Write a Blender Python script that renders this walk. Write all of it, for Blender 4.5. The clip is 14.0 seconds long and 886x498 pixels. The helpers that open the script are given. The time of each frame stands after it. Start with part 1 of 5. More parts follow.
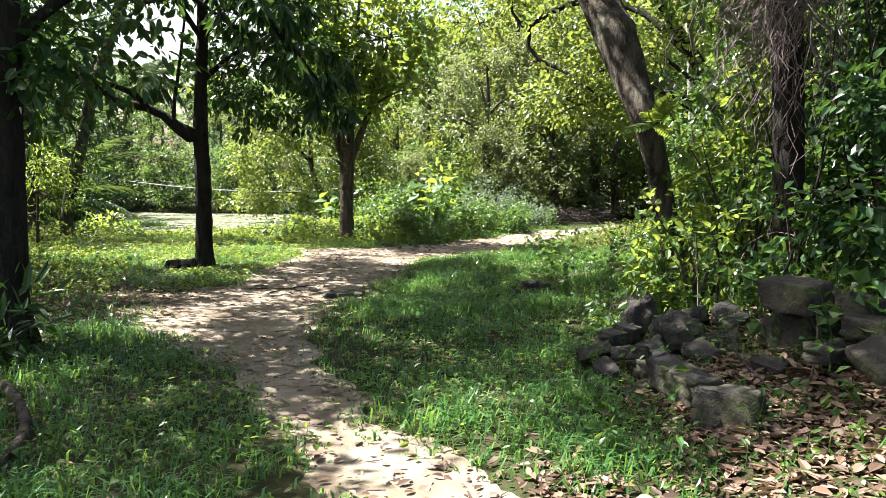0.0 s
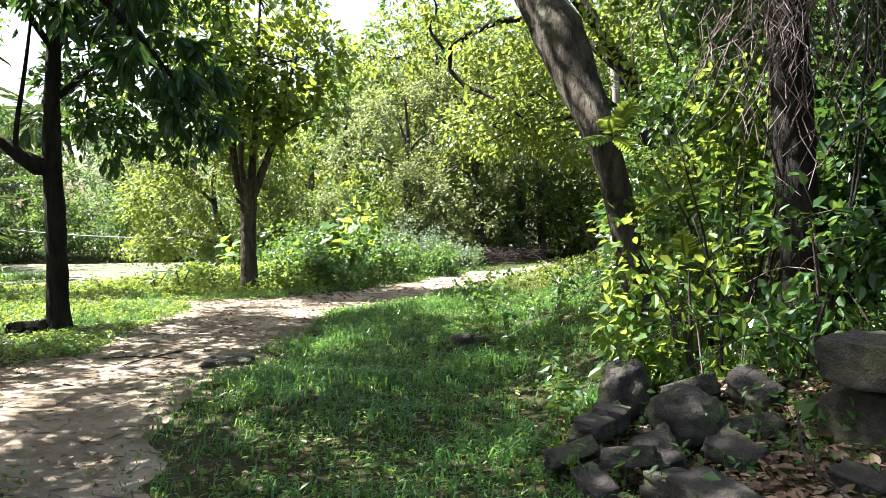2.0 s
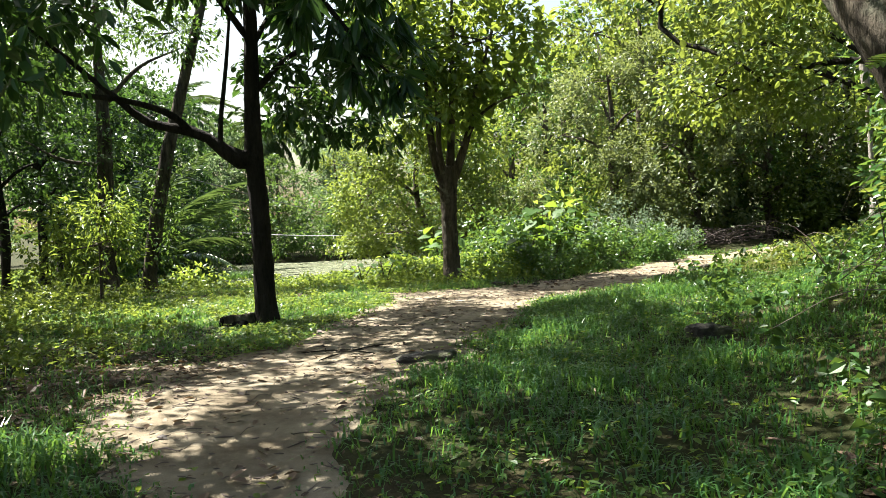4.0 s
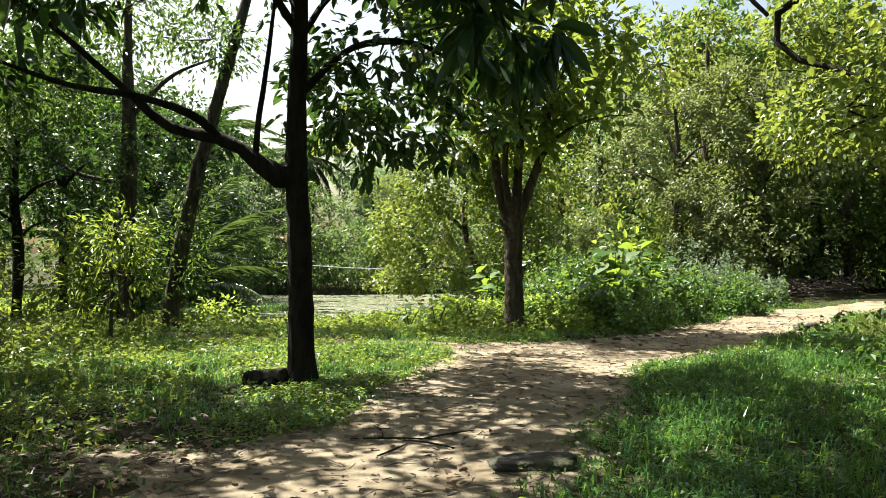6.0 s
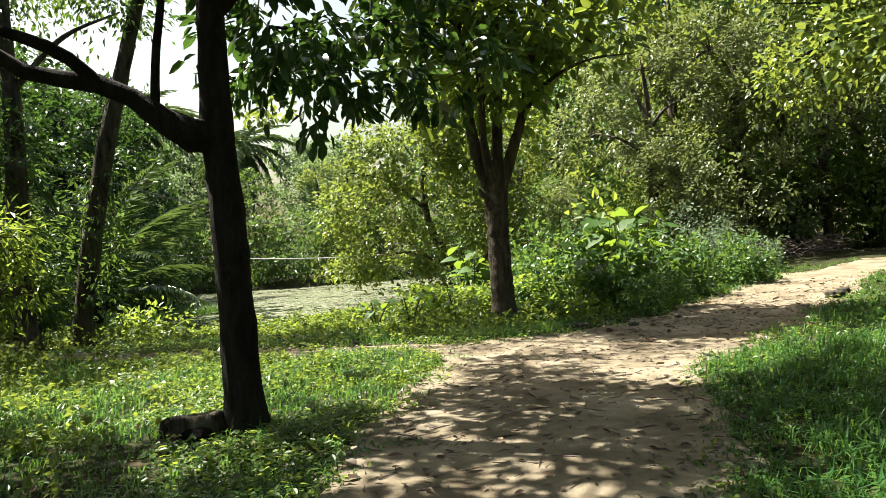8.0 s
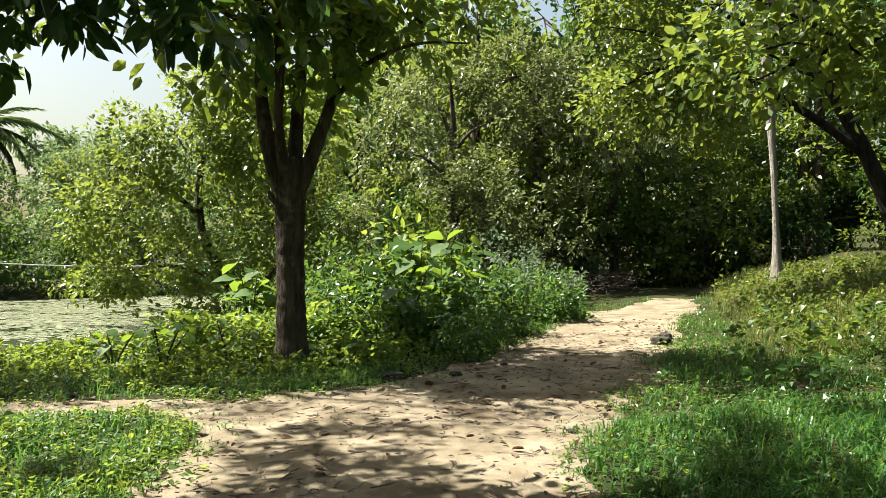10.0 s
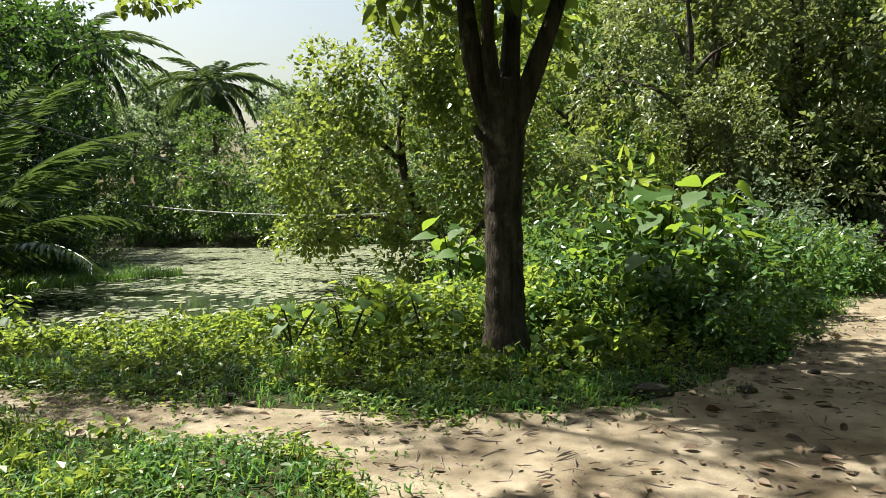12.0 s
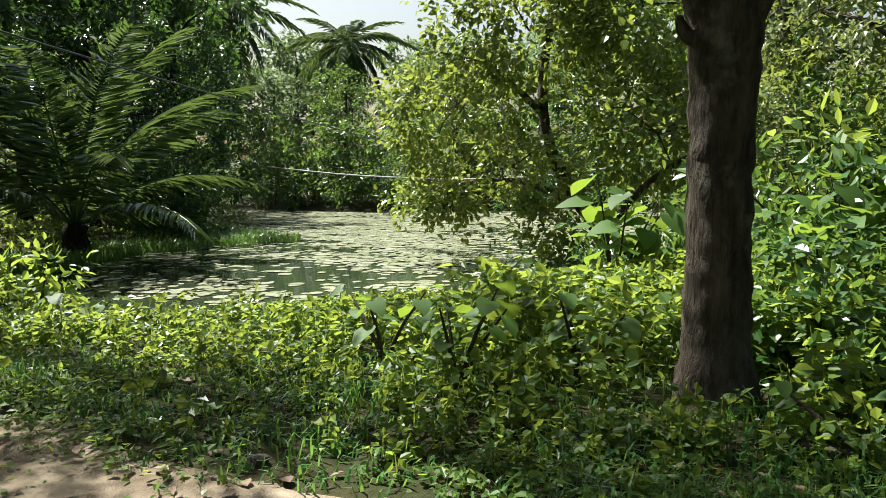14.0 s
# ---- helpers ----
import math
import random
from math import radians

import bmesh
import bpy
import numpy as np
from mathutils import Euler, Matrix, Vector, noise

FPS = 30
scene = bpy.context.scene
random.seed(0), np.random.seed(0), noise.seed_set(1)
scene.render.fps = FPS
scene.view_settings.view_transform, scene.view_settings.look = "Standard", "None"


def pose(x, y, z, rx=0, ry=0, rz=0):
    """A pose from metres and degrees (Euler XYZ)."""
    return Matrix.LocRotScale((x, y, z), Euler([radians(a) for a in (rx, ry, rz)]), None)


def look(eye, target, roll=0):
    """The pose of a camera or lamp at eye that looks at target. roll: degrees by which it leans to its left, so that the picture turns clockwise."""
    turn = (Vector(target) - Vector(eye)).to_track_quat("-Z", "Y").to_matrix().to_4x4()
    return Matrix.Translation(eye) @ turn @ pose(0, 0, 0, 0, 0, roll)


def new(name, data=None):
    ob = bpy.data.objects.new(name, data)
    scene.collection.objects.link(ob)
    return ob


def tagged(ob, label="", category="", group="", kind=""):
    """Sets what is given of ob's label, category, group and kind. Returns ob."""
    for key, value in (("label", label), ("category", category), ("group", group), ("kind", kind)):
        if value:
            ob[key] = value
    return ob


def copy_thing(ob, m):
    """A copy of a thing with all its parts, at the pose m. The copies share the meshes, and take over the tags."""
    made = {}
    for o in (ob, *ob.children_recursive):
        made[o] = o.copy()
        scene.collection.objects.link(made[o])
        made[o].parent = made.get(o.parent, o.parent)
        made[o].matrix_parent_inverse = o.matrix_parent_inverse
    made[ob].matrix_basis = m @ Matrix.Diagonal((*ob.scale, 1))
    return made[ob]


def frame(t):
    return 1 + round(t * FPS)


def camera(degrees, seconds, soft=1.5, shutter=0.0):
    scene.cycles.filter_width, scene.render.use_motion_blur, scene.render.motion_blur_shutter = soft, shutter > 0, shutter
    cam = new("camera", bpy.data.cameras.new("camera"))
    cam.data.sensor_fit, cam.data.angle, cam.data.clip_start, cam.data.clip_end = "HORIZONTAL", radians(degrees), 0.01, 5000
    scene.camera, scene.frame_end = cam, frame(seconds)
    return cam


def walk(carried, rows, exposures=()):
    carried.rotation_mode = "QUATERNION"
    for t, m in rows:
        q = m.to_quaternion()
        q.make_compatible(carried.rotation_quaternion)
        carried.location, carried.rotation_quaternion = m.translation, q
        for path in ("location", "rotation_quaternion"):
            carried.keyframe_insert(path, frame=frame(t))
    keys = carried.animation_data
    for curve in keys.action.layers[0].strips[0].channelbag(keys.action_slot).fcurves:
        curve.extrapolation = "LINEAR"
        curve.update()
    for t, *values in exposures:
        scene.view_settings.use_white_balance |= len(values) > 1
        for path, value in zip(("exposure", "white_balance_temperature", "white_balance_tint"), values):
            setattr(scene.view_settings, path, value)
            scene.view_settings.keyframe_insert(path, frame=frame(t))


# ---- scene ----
cam = camera(62.7, 14.0, soft=0.6)
PATH = [
    (0, (0.701, 1.803, 1.605), (0.59, 3.792, 1.425), 0.7),
    (0.5, (0.733, 2.305, 1.487), (0.682, 4.303, 1.417), -0.1),
    (1, (0.698, 2.867, 1.468), (0.738, 4.864, 1.352), -0.4),
    (1.5, (0.776, 3.364, 1.475), (0.874, 5.358, 1.362), -0.4),
    (2, (0.737, 3.883, 1.488), (0.835, 5.879, 1.426), -0.5),
    (2.5, (0.72, 4.293, 1.511), (0.707, 6.292, 1.471), -0.6),
    (3, (0.692, 4.581, 1.373), (0.536, 6.574, 1.346), -0.0),
    (3.5, (0.641, 4.807, 1.368), (0.366, 6.787, 1.339), -0.9),
    (4, (0.578, 5.056, 1.299), (0.125, 7.003, 1.235), -3.2),
    (4.2, (0.505, 5.185, 1.24), (0.011, 7.122, 1.182), -3.3),
    (6.3, (-0.681, 7.408, 1.404), (-1.2, 9.339, 1.448), -0.6),
    (6.5, (-0.764, 7.643, 1.402), (-1.251, 9.582, 1.45), -0.8),
    (7, (-0.98, 8.229, 1.369), (-1.41, 10.182, 1.386), -3.6),
    (7.5, (-1.227, 8.785, 1.391), (-1.626, 10.745, 1.382), -4.8),
    (8, (-1.56, 9.339, 1.408), (-1.95, 11.3, 1.387), -4.6),
    (8.5, (-1.77, 9.894, 1.418), (-2.107, 11.865, 1.481), -2.8),
    (9, (-1.945, 10.459, 1.404), (-2.015, 12.458, 1.436), -2.6),
    (9.2, (-1.957, 10.725, 1.405), (-1.897, 12.724, 1.429), -2.6),
    (11.3, (-2.033, 13.408, 1.542), (-1.791, 15.391, 1.457), -0.3),
    (11.5, (-2.064, 13.654, 1.561), (-2.034, 15.65, 1.452), -0.8),
    (12, (-2.289, 14.267, 1.529), (-2.653, 16.229, 1.394), -1.4),
    (12.5, (-2.541, 14.89, 1.485), (-3.32, 16.726, 1.341), -1.5),
    (13, (-2.747, 15.427, 1.441), (-3.623, 17.218, 1.279), -1.2),
    (13.5, (-2.826, 16.057, 1.416), (-3.663, 17.864, 1.222), -0.6),
    (14, (-2.943, 16.692, 1.4), (-3.662, 18.545, 1.181), -1.0),
]
walk(cam, [(t, look(eye, target, roll)) for t, eye, target, roll in PATH], [(0, 2.85, 6100, 19), (0.6, 3.15, 6050, 19), (1.5, 3.2, 6000, 19), (2.7, 2.8, 6100, 15), (4.2, 2.5, 6400, 10), (6.5, 2.25, 6600, 9), (9, 2.2, 6650, 9), (11.5, 1.9, 6550, 7), (12.7, 1.88, 6350, 12), (14, 1.95, 6200, 12)])

# ---- sky, sun, exposure ----
SUN_AZ, SUN_EL = radians(72), radians(57)      # azimuth to the left of +y
sun_dir = Vector((-math.sin(SUN_AZ) * math.cos(SUN_EL), math.cos(SUN_AZ) * math.cos(SUN_EL), math.sin(SUN_EL)))
world = bpy.data.worlds.new("world")
scene.world = world
world.use_nodes = True
wn = world.node_tree.nodes
sky = wn.new("ShaderNodeTexSky")
sky.sky_type = "NISHITA"
sky.sun_disc = False
sky.sun_elevation = SUN_EL
sky.sun_rotation = -SUN_AZ
sky.air_density, sky.dust_density, sky.ozone_density = 1.6, 5.0, 0.5
wn["Background"].inputs["Strength"].default_value = 0.047
world.node_tree.links.new(sky.outputs["Color"], wn["Background"].inputs["Color"])
sun = new("sun", bpy.data.lights.new("sun", "SUN"))
sun.data.energy, sun.data.angle, sun.data.color = 5.0, radians(0.55), (1.0, 0.96, 0.88)
sun.matrix_world = look(sun_dir * 60, (0, 0, 0))

# ---- small tools ----
RNG = np.random.default_rng(7)


def hash2(ix, iy, seed):
    h = np.sin(ix * 127.1 + iy * 311.7 + seed * 74.7) * 43758.5453
    return h - np.floor(h)


def vnoise(x, y, seed=0):
    """Smooth value noise, 0 to 1."""
    x, y = np.asarray(x, float), np.asarray(y, float)
    ix, iy = np.floor(x), np.floor(y)
    fx, fy = x - ix, y - iy
    fx, fy = fx * fx * (3 - 2 * fx), fy * fy * (3 - 2 * fy)
    a, b = hash2(ix, iy, seed), hash2(ix + 1, iy, seed)
    c, d = hash2(ix, iy + 1, seed), hash2(ix + 1, iy + 1, seed)
    return (a * (1 - fx) + b * fx) * (1 - fy) + (c * (1 - fx) + d * fx) * fy


def smooth(a, b, x):
    t = np.clip((np.asarray(x, float) - a) / (b - a), 0, 1)
    return t * t * (3 - 2 * t)


def unit(v):
    return v / np.maximum(np.linalg.norm(v, axis=-1, keepdims=True), 1e-9)


def mesh_np(name, V, F, mat, shade_smooth=False):
    """A mesh from arrays: vertices (n, 3) and faces (m, 3) or (m, 4)."""
    me = bpy.data.meshes.new(name)
    V, F = np.asarray(V, np.float32), np.asarray(F, np.int32)
    k = F.shape[1]
    me.vertices.add(len(V))
    me.vertices.foreach_set("co", V.ravel())
    me.loops.add(F.size)
    me.loops.foreach_set("vertex_index", F.ravel())
    me.polygons.add(len(F))
    me.polygons.foreach_set("loop_start", np.arange(0, F.size, k, dtype=np.int32))
    me.polygons.foreach_set("use_smooth", np.full(len(F), shade_smooth))
    me.update(calc_edges=True)
    me.materials.append(mat)
    return me


def part_np(name, V, F, mat, parent=None, label="", shade_smooth=False):
    ob = new(name, mesh_np(name, V, F, mat, shade_smooth))
    if parent is not None:
        ob.parent = parent
    return tagged(ob, label) if label else ob


def thing(name, at, label, category, group="", kind=""):
    ob = new(name)
    ob.empty_display_size = 0.2
    ob.location = at
    return tagged(ob, label, category, group, kind)


class Soup:
    """Gathers arrays of vertices and faces."""
    def __init__(self):
        self.v, self.f, self.n = [], [], 0

    def add(self, V, F):
        self.v.append(np.asarray(V, float))
        self.f.append(np.asarray(F) + self.n)
        self.n += len(V)

    def get(self):
        return np.concatenate(self.v), np.concatenate(self.f)


def tube(points, radii, sides=8, rough=0.0, seed=0):
    """A bent tapered tube with closed end; quads."""
    P = np.asarray(points, float)
    R = np.asarray(radii, float)
    T = unit(np.gradient(P, axis=0))
    ref = np.array([0.31, 0.93, 0.2]) if abs(T[0, 2]) > 0.5 else np.array([0.1, 0.05, 1.0])
    A = unit(np.cross(T, ref))
    B = np.cross(T, A)
    ang = np.linspace(0, 2 * np.pi, sides, endpoint=False)
    ring = A[:, None] * np.cos(ang)[None, :, None] + B[:, None] * np.sin(ang)[None, :, None]
    rr = R[:, None] * np.ones(sides)[None]
    if rough:
        ii, jj = np.meshgrid(np.arange(len(P)), np.arange(sides), indexing="ij")
        rr = rr * (1 + rough * (vnoise(ii * 0.6 + seed * 9.1, jj * 0.9, seed) - 0.5) * 2)
    V = (P[:, None] + ring * rr[..., None]).reshape(-1, 3)
    n = len(P)
    F = []
    for i in range(n - 1):
        a = i * sides + np.arange(sides)
        b = i * sides + (np.arange(sides) + 1) % sides
        F.append(np.stack([a, b, b + sides, a + sides], 1))
    F = np.concatenate(F)
    V = np.concatenate([V, P[-1:] + T[-1:] * R[-1] * 0.5])
    top = (n - 1) * sides + np.arange(sides)
    nxt = (n - 1) * sides + (np.arange(sides) + 1) % sides
    tip = np.full(sides, n * sides)
    F = np.concatenate([F, np.stack([top, nxt, tip, tip], 1)])
    return V, F


def spline(ctrl, n):
    """n points on a smooth curve through the control points (any columns)."""
    C = np.asarray(ctrl, float)
    s = np.concatenate([[0], np.cumsum(np.linalg.norm(np.diff(C[:, :3], axis=0), axis=1))])
    u = np.linspace(0, s[-1], n)
    m = np.gradient(C, s, axis=0)
    i = np.clip(np.searchsorted(s, u, side="right") - 1, 0, len(s) - 2)
    h = (s[i + 1] - s[i])[:, None]
    t = ((u - s[i])[:, None]) / h
    return ((2 * t**3 - 3 * t**2 + 1) * C[i] + (t**3 - 2 * t**2 + t) * h * m[i]
            + (-2 * t**3 + 3 * t**2) * C[i + 1] + (t**3 - t**2) * h * m[i + 1])


def limb(ctrl, n=14, sides=9, rough=0.12, seed=0):
    """Tube along control rows x, y, z, radius."""
    S = spline(ctrl, n)
    return tube(S[:, :3], np.maximum(S[:, 3], 0.003), sides, rough, seed)


def leaves(P, D, N, L, W, fine=False):
    """Folded leaves: base P, direction D, face N, length L, width W."""
    n = len(P)
    D = unit(D)
    S = unit(np.cross(D, N))
    U = np.cross(S, D)
    L, W = (np.broadcast_to(np.asarray(q, float), (n,))[:, None] for q in (L, W))
    tip = P + D * L - U * L * 0.12
    if not fine:
        l = P + D * L * 0.45 + S * W * 0.5 + U * W * 0.16
        r = P + D * L * 0.45 - S * W * 0.5 + U * W * 0.16
        V = np.stack([P, l, tip, r], 1).reshape(-1, 3)
        b = np.arange(n)[:, None] * 4
        F = np.concatenate([b + np.array([[0, 2, 1]]), b + np.array([[0, 3, 2]])])
        return V, F
    rows = [P]
    for s in (1, -1):
        for a, w, lift in ((0.28, 0.46, 0.14), (0.66, 0.42, 0.1)):
            rows.append(P + D * L * a + S * (s * W * w) + U * (W * lift - L * 0.12 * a * a))
    V = np.stack([rows[0], rows[1], rows[2], tip, rows[4], rows[3]], 1).reshape(-1, 3)
    b = np.arange(n)[:, None] * 6
    F = np.concatenate([b + np.array([[0, 3, 2, 1]]), b + np.array([[0, 5, 4, 3]])])
    return V, F


def rand_dirs(n, rng):
    return unit(rng.normal(size=(n, 3)))


def crown(blobs, clusters, per, size, rng, ratio=0.42, spread=0.35, droop=0.3, gap=0.42, shell=0.55, fine=False, twig=None):
    """Leaf clusters on lumpy blobs (x, y, z, rx, ry, rz); gap: how much is left open. twig: a Soup for the twigs."""
    B = np.asarray(blobs, float)
    vol = B[:, 3] * B[:, 4] + B[:, 4] * B[:, 5] + B[:, 3] * B[:, 5]
    which = rng.choice(len(B), clusters, p=vol / vol.sum())
    d = rand_dirs(clusters, rng)
    lump = 0.75 + 0.5 * vnoise(d[:, 0] * 3 + which * 7, d[:, 1] * 3 + d[:, 2] * 2.3, 3)
    r = (shell + (1 - shell) * rng.random(clusters) ** 0.6) * lump
    C = B[which, :3] + d * B[which, 3:] * r[:, None]
    keep = vnoise(C[:, 0] * 1.3 + C[:, 2] * 0.7, C[:, 1] * 1.3 - C[:, 2] * 0.9, 5) > gap - 0.25 * rng.random(clusters)
    C, d, which = C[keep], d[keep], which[keep]
    if twig is not None:
        for i in range(0, len(C), max(1, len(C) // 34)):
            c0 = B[which[i], :3]
            mid = (c0 + C[i]) / 2 + rng.normal(size=3) * 0.12
            twig.add(*tube([c0, mid, C[i]], [0.022, 0.013, 0.004], 4))
    k = len(C)
    cen = np.repeat(C, per, 0)
    out = np.repeat(d, per, 0)
    dirs = unit(out * 0.55 + rng.normal(size=(k * per, 3)) * 0.75 + np.array([0, 0, -droop]))
    P = cen + dirs * (rng.random((k * per, 1)) * spread) + rng.normal(size=(k * per, 3)) * spread * 0.3
    N = unit(rng.normal(size=(k * per, 3)) * 0.55 + np.array([0, 0, 1.0]) + out * 0.3)
    L = size * (0.6 + 0.8 * rng.random(k * per))
    return leaves(P, dirs, N, L, L * ratio * (0.8 + 0.4 * rng.random(k * per)), fine)


# ---- materials ----
def material(name):
    m = bpy.data.materials.new(name)
    m.use_nodes = True
    nt = m.node_tree
    return m, nt, nt.nodes["Principled BSDF"]


def node(nt, kind, **inputs):
    n = nt.nodes.new(kind)
    for k, v in inputs.items():
        n.inputs[k.replace("_", " ")].default_value = v
    return n


def ramp(nt, fac, stops):
    r = nt.nodes.new("ShaderNodeValToRGB")
    e = r.color_ramp.elements
    e[0].position, e[0].color = stops[0][0], (*stops[0][1], 1)
    e[1].position, e[1].color = stops[-1][0], (*stops[-1][1], 1)
    for p, c in stops[1:-1]:
        x = e.new(p)
        x.color = (*c, 1)
    nt.links.new(fac, r.inputs["Fac"])
    return r.outputs["Color"]


def mix(nt, fac, a, b, mode="MIX"):
    m = nt.nodes.new("ShaderNodeMix")
    m.data_type, m.blend_type = "RGBA", mode
    for sock, val in ((m.inputs[0], fac), (m.inputs[6], a), (m.inputs[7], b)):
        if isinstance(val, (int, float)):
            sock.default_value = val
        elif isinstance(val, tuple):
            sock.default_value = (*val, 1)
        else:
            nt.links.new(val, sock)
    return m.outputs[2]


def noise_tex(nt, scale, detail=4, rough=0.55, stretch=None):
    co = nt.nodes.new("ShaderNodeTexCoord").outputs["Object"]
    if stretch:
        mp = node(nt, "ShaderNodeMapping", Scale=stretch)
        nt.links.new(co, mp.inputs["Vector"])
        co = mp.outputs["Vector"]
    n = node(nt, "ShaderNodeTexNoise", Scale=scale, Detail=detail, Roughness=rough)
    nt.links.new(co, n.inputs["Vector"])
    return n.outputs["Fac"]


def bump(nt, bsdf, height, strength=0.5, dist=0.02):
    b = node(nt, "ShaderNodeBump", Strength=strength, Distance=dist)
    nt.links.new(height, b.inputs["Height"])
    nt.links.new(b.outputs["Normal"], bsdf.inputs["Normal"])


def leaf_mat(name, stops, through_colour, share=0.4, rough=0.45, patch=0.35, strong=1.0, gloss=0.34):
    """Leaves: each its own shade of the ramp, with patches over the crown; part of the light shines through."""
    m, nt, p = material(name)
    geo = nt.nodes.new("ShaderNodeNewGeometry")
    obi = nt.nodes.new("ShaderNodeObjectInfo")
    add = nt.nodes.new("ShaderNodeMath")
    add.operation = "MULTIPLY_ADD"
    nt.links.new(geo.outputs["Random Per Island"], add.inputs[0])
    add.inputs[1].default_value = 1 - patch
    sc = nt.nodes.new("ShaderNodeMath")
    sc.operation = "MULTIPLY_ADD"
    nt.links.new(noise_tex(nt, 0.9, 3), sc.inputs[0])
    sc.inputs[1].default_value = patch * 1.6
    sc.inputs[2].default_value = -patch * 0.4
    nt.links.new(sc.outputs[0], add.inputs[2])
    col = ramp(nt, add.outputs[0], stops)
    hue = nt.nodes.new("ShaderNodeHueSaturation")
    hue.inputs["Saturation"].default_value = strong
    sh = node(nt, "ShaderNodeMapRange", To_Min=0.82, To_Max=1.2)
    nt.links.new(obi.outputs["Random"], sh.inputs["Value"])
    nt.links.new(sh.outputs[0], hue.inputs["Value"])
    nt.links.new(col, hue.inputs["Color"])
    nt.links.new(hue.outputs[0], p.inputs["Base Color"])
    p.inputs["Roughness"].default_value = rough
    p.inputs["Specular IOR Level"].default_value = gloss
    tr = nt.nodes.new("ShaderNodeBsdfTranslucent")
    tc = mix(nt, 0.45, tuple(through_colour), hue.outputs[0])
    nt.links.new(tc, tr.inputs["Color"])
    ms = nt.nodes.new("ShaderNodeMixShader")
    ms.inputs[0].default_value = share
    nt.links.new(p.outputs[0], ms.inputs[1])
    nt.links.new(tr.outputs[0], ms.inputs[2])
    nt.links.new(ms.outputs[0], nt.nodes["Material Output"].inputs["Surface"])
    return m


def bark_mat(name, dark, light, lichen=(0.32, 0.32, 0.26), amount=0.25):
    m, nt, p = material(name)
    n1 = noise_tex(nt, 9, 6, 0.65, (1, 1, 0.22))
    n2 = noise_tex(nt, 45, 4, 0.6, (1, 1, 0.35))
    n3 = noise_tex(nt, 2.6, 5, 0.6)
    base = ramp(nt, n1, [(0.32, dark), (0.68, light)])
    fine = mix(nt, 0.5, base, ramp(nt, n2, [(0.3, (0.25, 0.25, 0.25)), (0.75, (0.95, 0.95, 0.95))]), "MULTIPLY")
    spots = ramp(nt, n3, [(0.58, (0, 0, 0)), (0.7, (amount * 2,) * 3)])
    nt.links.new(mix(nt, spots, fine, lichen), p.inputs["Base Color"])
    p.inputs["Roughness"].default_value = 0.95
    p.inputs["Specular IOR Level"].default_value = 0.12
    n4 = noise_tex(nt, 26, 5, 0.7, (1, 1, 0.12))
    both = nt.nodes.new("ShaderNodeMath")
    nt.links.new(n1, both.inputs[0])
    nt.links.new(n4, both.inputs[1])
    bump(nt, p, both.outputs[0], 1.0, 0.1)
    return m


G = lambda *c: tuple(c)
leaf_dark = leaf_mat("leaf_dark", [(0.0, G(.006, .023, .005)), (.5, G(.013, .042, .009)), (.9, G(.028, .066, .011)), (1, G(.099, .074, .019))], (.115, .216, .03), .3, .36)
leaf_mid = leaf_mat("leaf_mid", [(0.0, G(.013, .044, .009)), (.5, G(.034, .088, .018)), (.92, G(.07, .132, .028)), (1, G(.17, .15, .03))], (.24, .37, .05), .34, .36)
leaf_olive = leaf_mat("leaf_olive", [(0.0, G(.025, .049, .009)), (.5, G(.056, .095, .018)), (.86, G(.101, .138, .027)), (1, G(.236, .205, .031))], (.4, .47, .07), .38, .36, strong=1.08)
leaf_pale = leaf_mat("leaf_pale", [(0.0, G(.04, .062, .024)), (.5, G(.085, .112, .048)), (.9, G(.15, .165, .08)), (1, G(.24, .2, .09))], (.33, .38, .09), .32, .4, strong=1.1)
leaf_bright = leaf_mat("leaf_bright", [(0.0, G(.017, .049, .006)), (.45, G(.052, .112, .017)), (.88, G(.105, .17, .03)), (1, G(.25, .22, .05))], (.4, .48, .06), .5, .42, gloss=.3)
leaf_grey = leaf_mat("leaf_grey", [(0.0, G(.050, .086, .044)), (.6, G(.112, .164, .094)), (1, G(.211, .236, .174))], (.216, .288, .144), .35, .5)
leaf_palm = leaf_mat("leaf_palm", [(0.0, G(.016, .045, .016)), (.6, G(.036, .078, .026)), (1, G(.08, .12, .045))], (.180, .245, .043), .3, .28)
# paler, bluer greens: haze over the distance is put into the leaf colour
leaf_hazed = leaf_mat("leaf_hazed", [(0.0, G(.045, .09, .035)), (.5, G(.09, .15, .06)), (1, G(.15, .21, .09))], (.22, .3, .1), .4, .5)
leaf_broad = leaf_mat("leaf_broad", [(0.0, G(.018, .053, .008)), (.5, G(.041, .095, .011)), (1, G(.072, .138, .019))], (.3, .42, .04), .45, .6)
grass_mat = leaf_mat("grass_blades", [(0.0, G(.012, .046, .012)), (.5, G(.038, .108, .026)), (.9, G(.085, .165, .042)), (1, G(.22, .2, .08))], (.24, .41, .05), .42, .3, .5)
straw_mat = leaf_mat("straw_blades", [(0.0, G(.062, .081, .019)), (.5, G(.124, .130, .037)), (1, G(.223, .198, .087))], (.288, .302, .086), .4, .5)
dry_leaf = leaf_mat("dry_leaf", [(0.0, G(.025, .016, .01)), (.4, G(.075, .046, .026)), (.75, G(.15, .1, .062)), (1, G(.3, .24, .16))], (.216, .130, .050), .15, .6)
vine_dry = leaf_mat("dry_vines", [(0.0, G(.037, .028, .022)), (.6, G(.099, .074, .062)), (1, G(.186, .149, .124))], (.144, .108, .072), .1, .8)
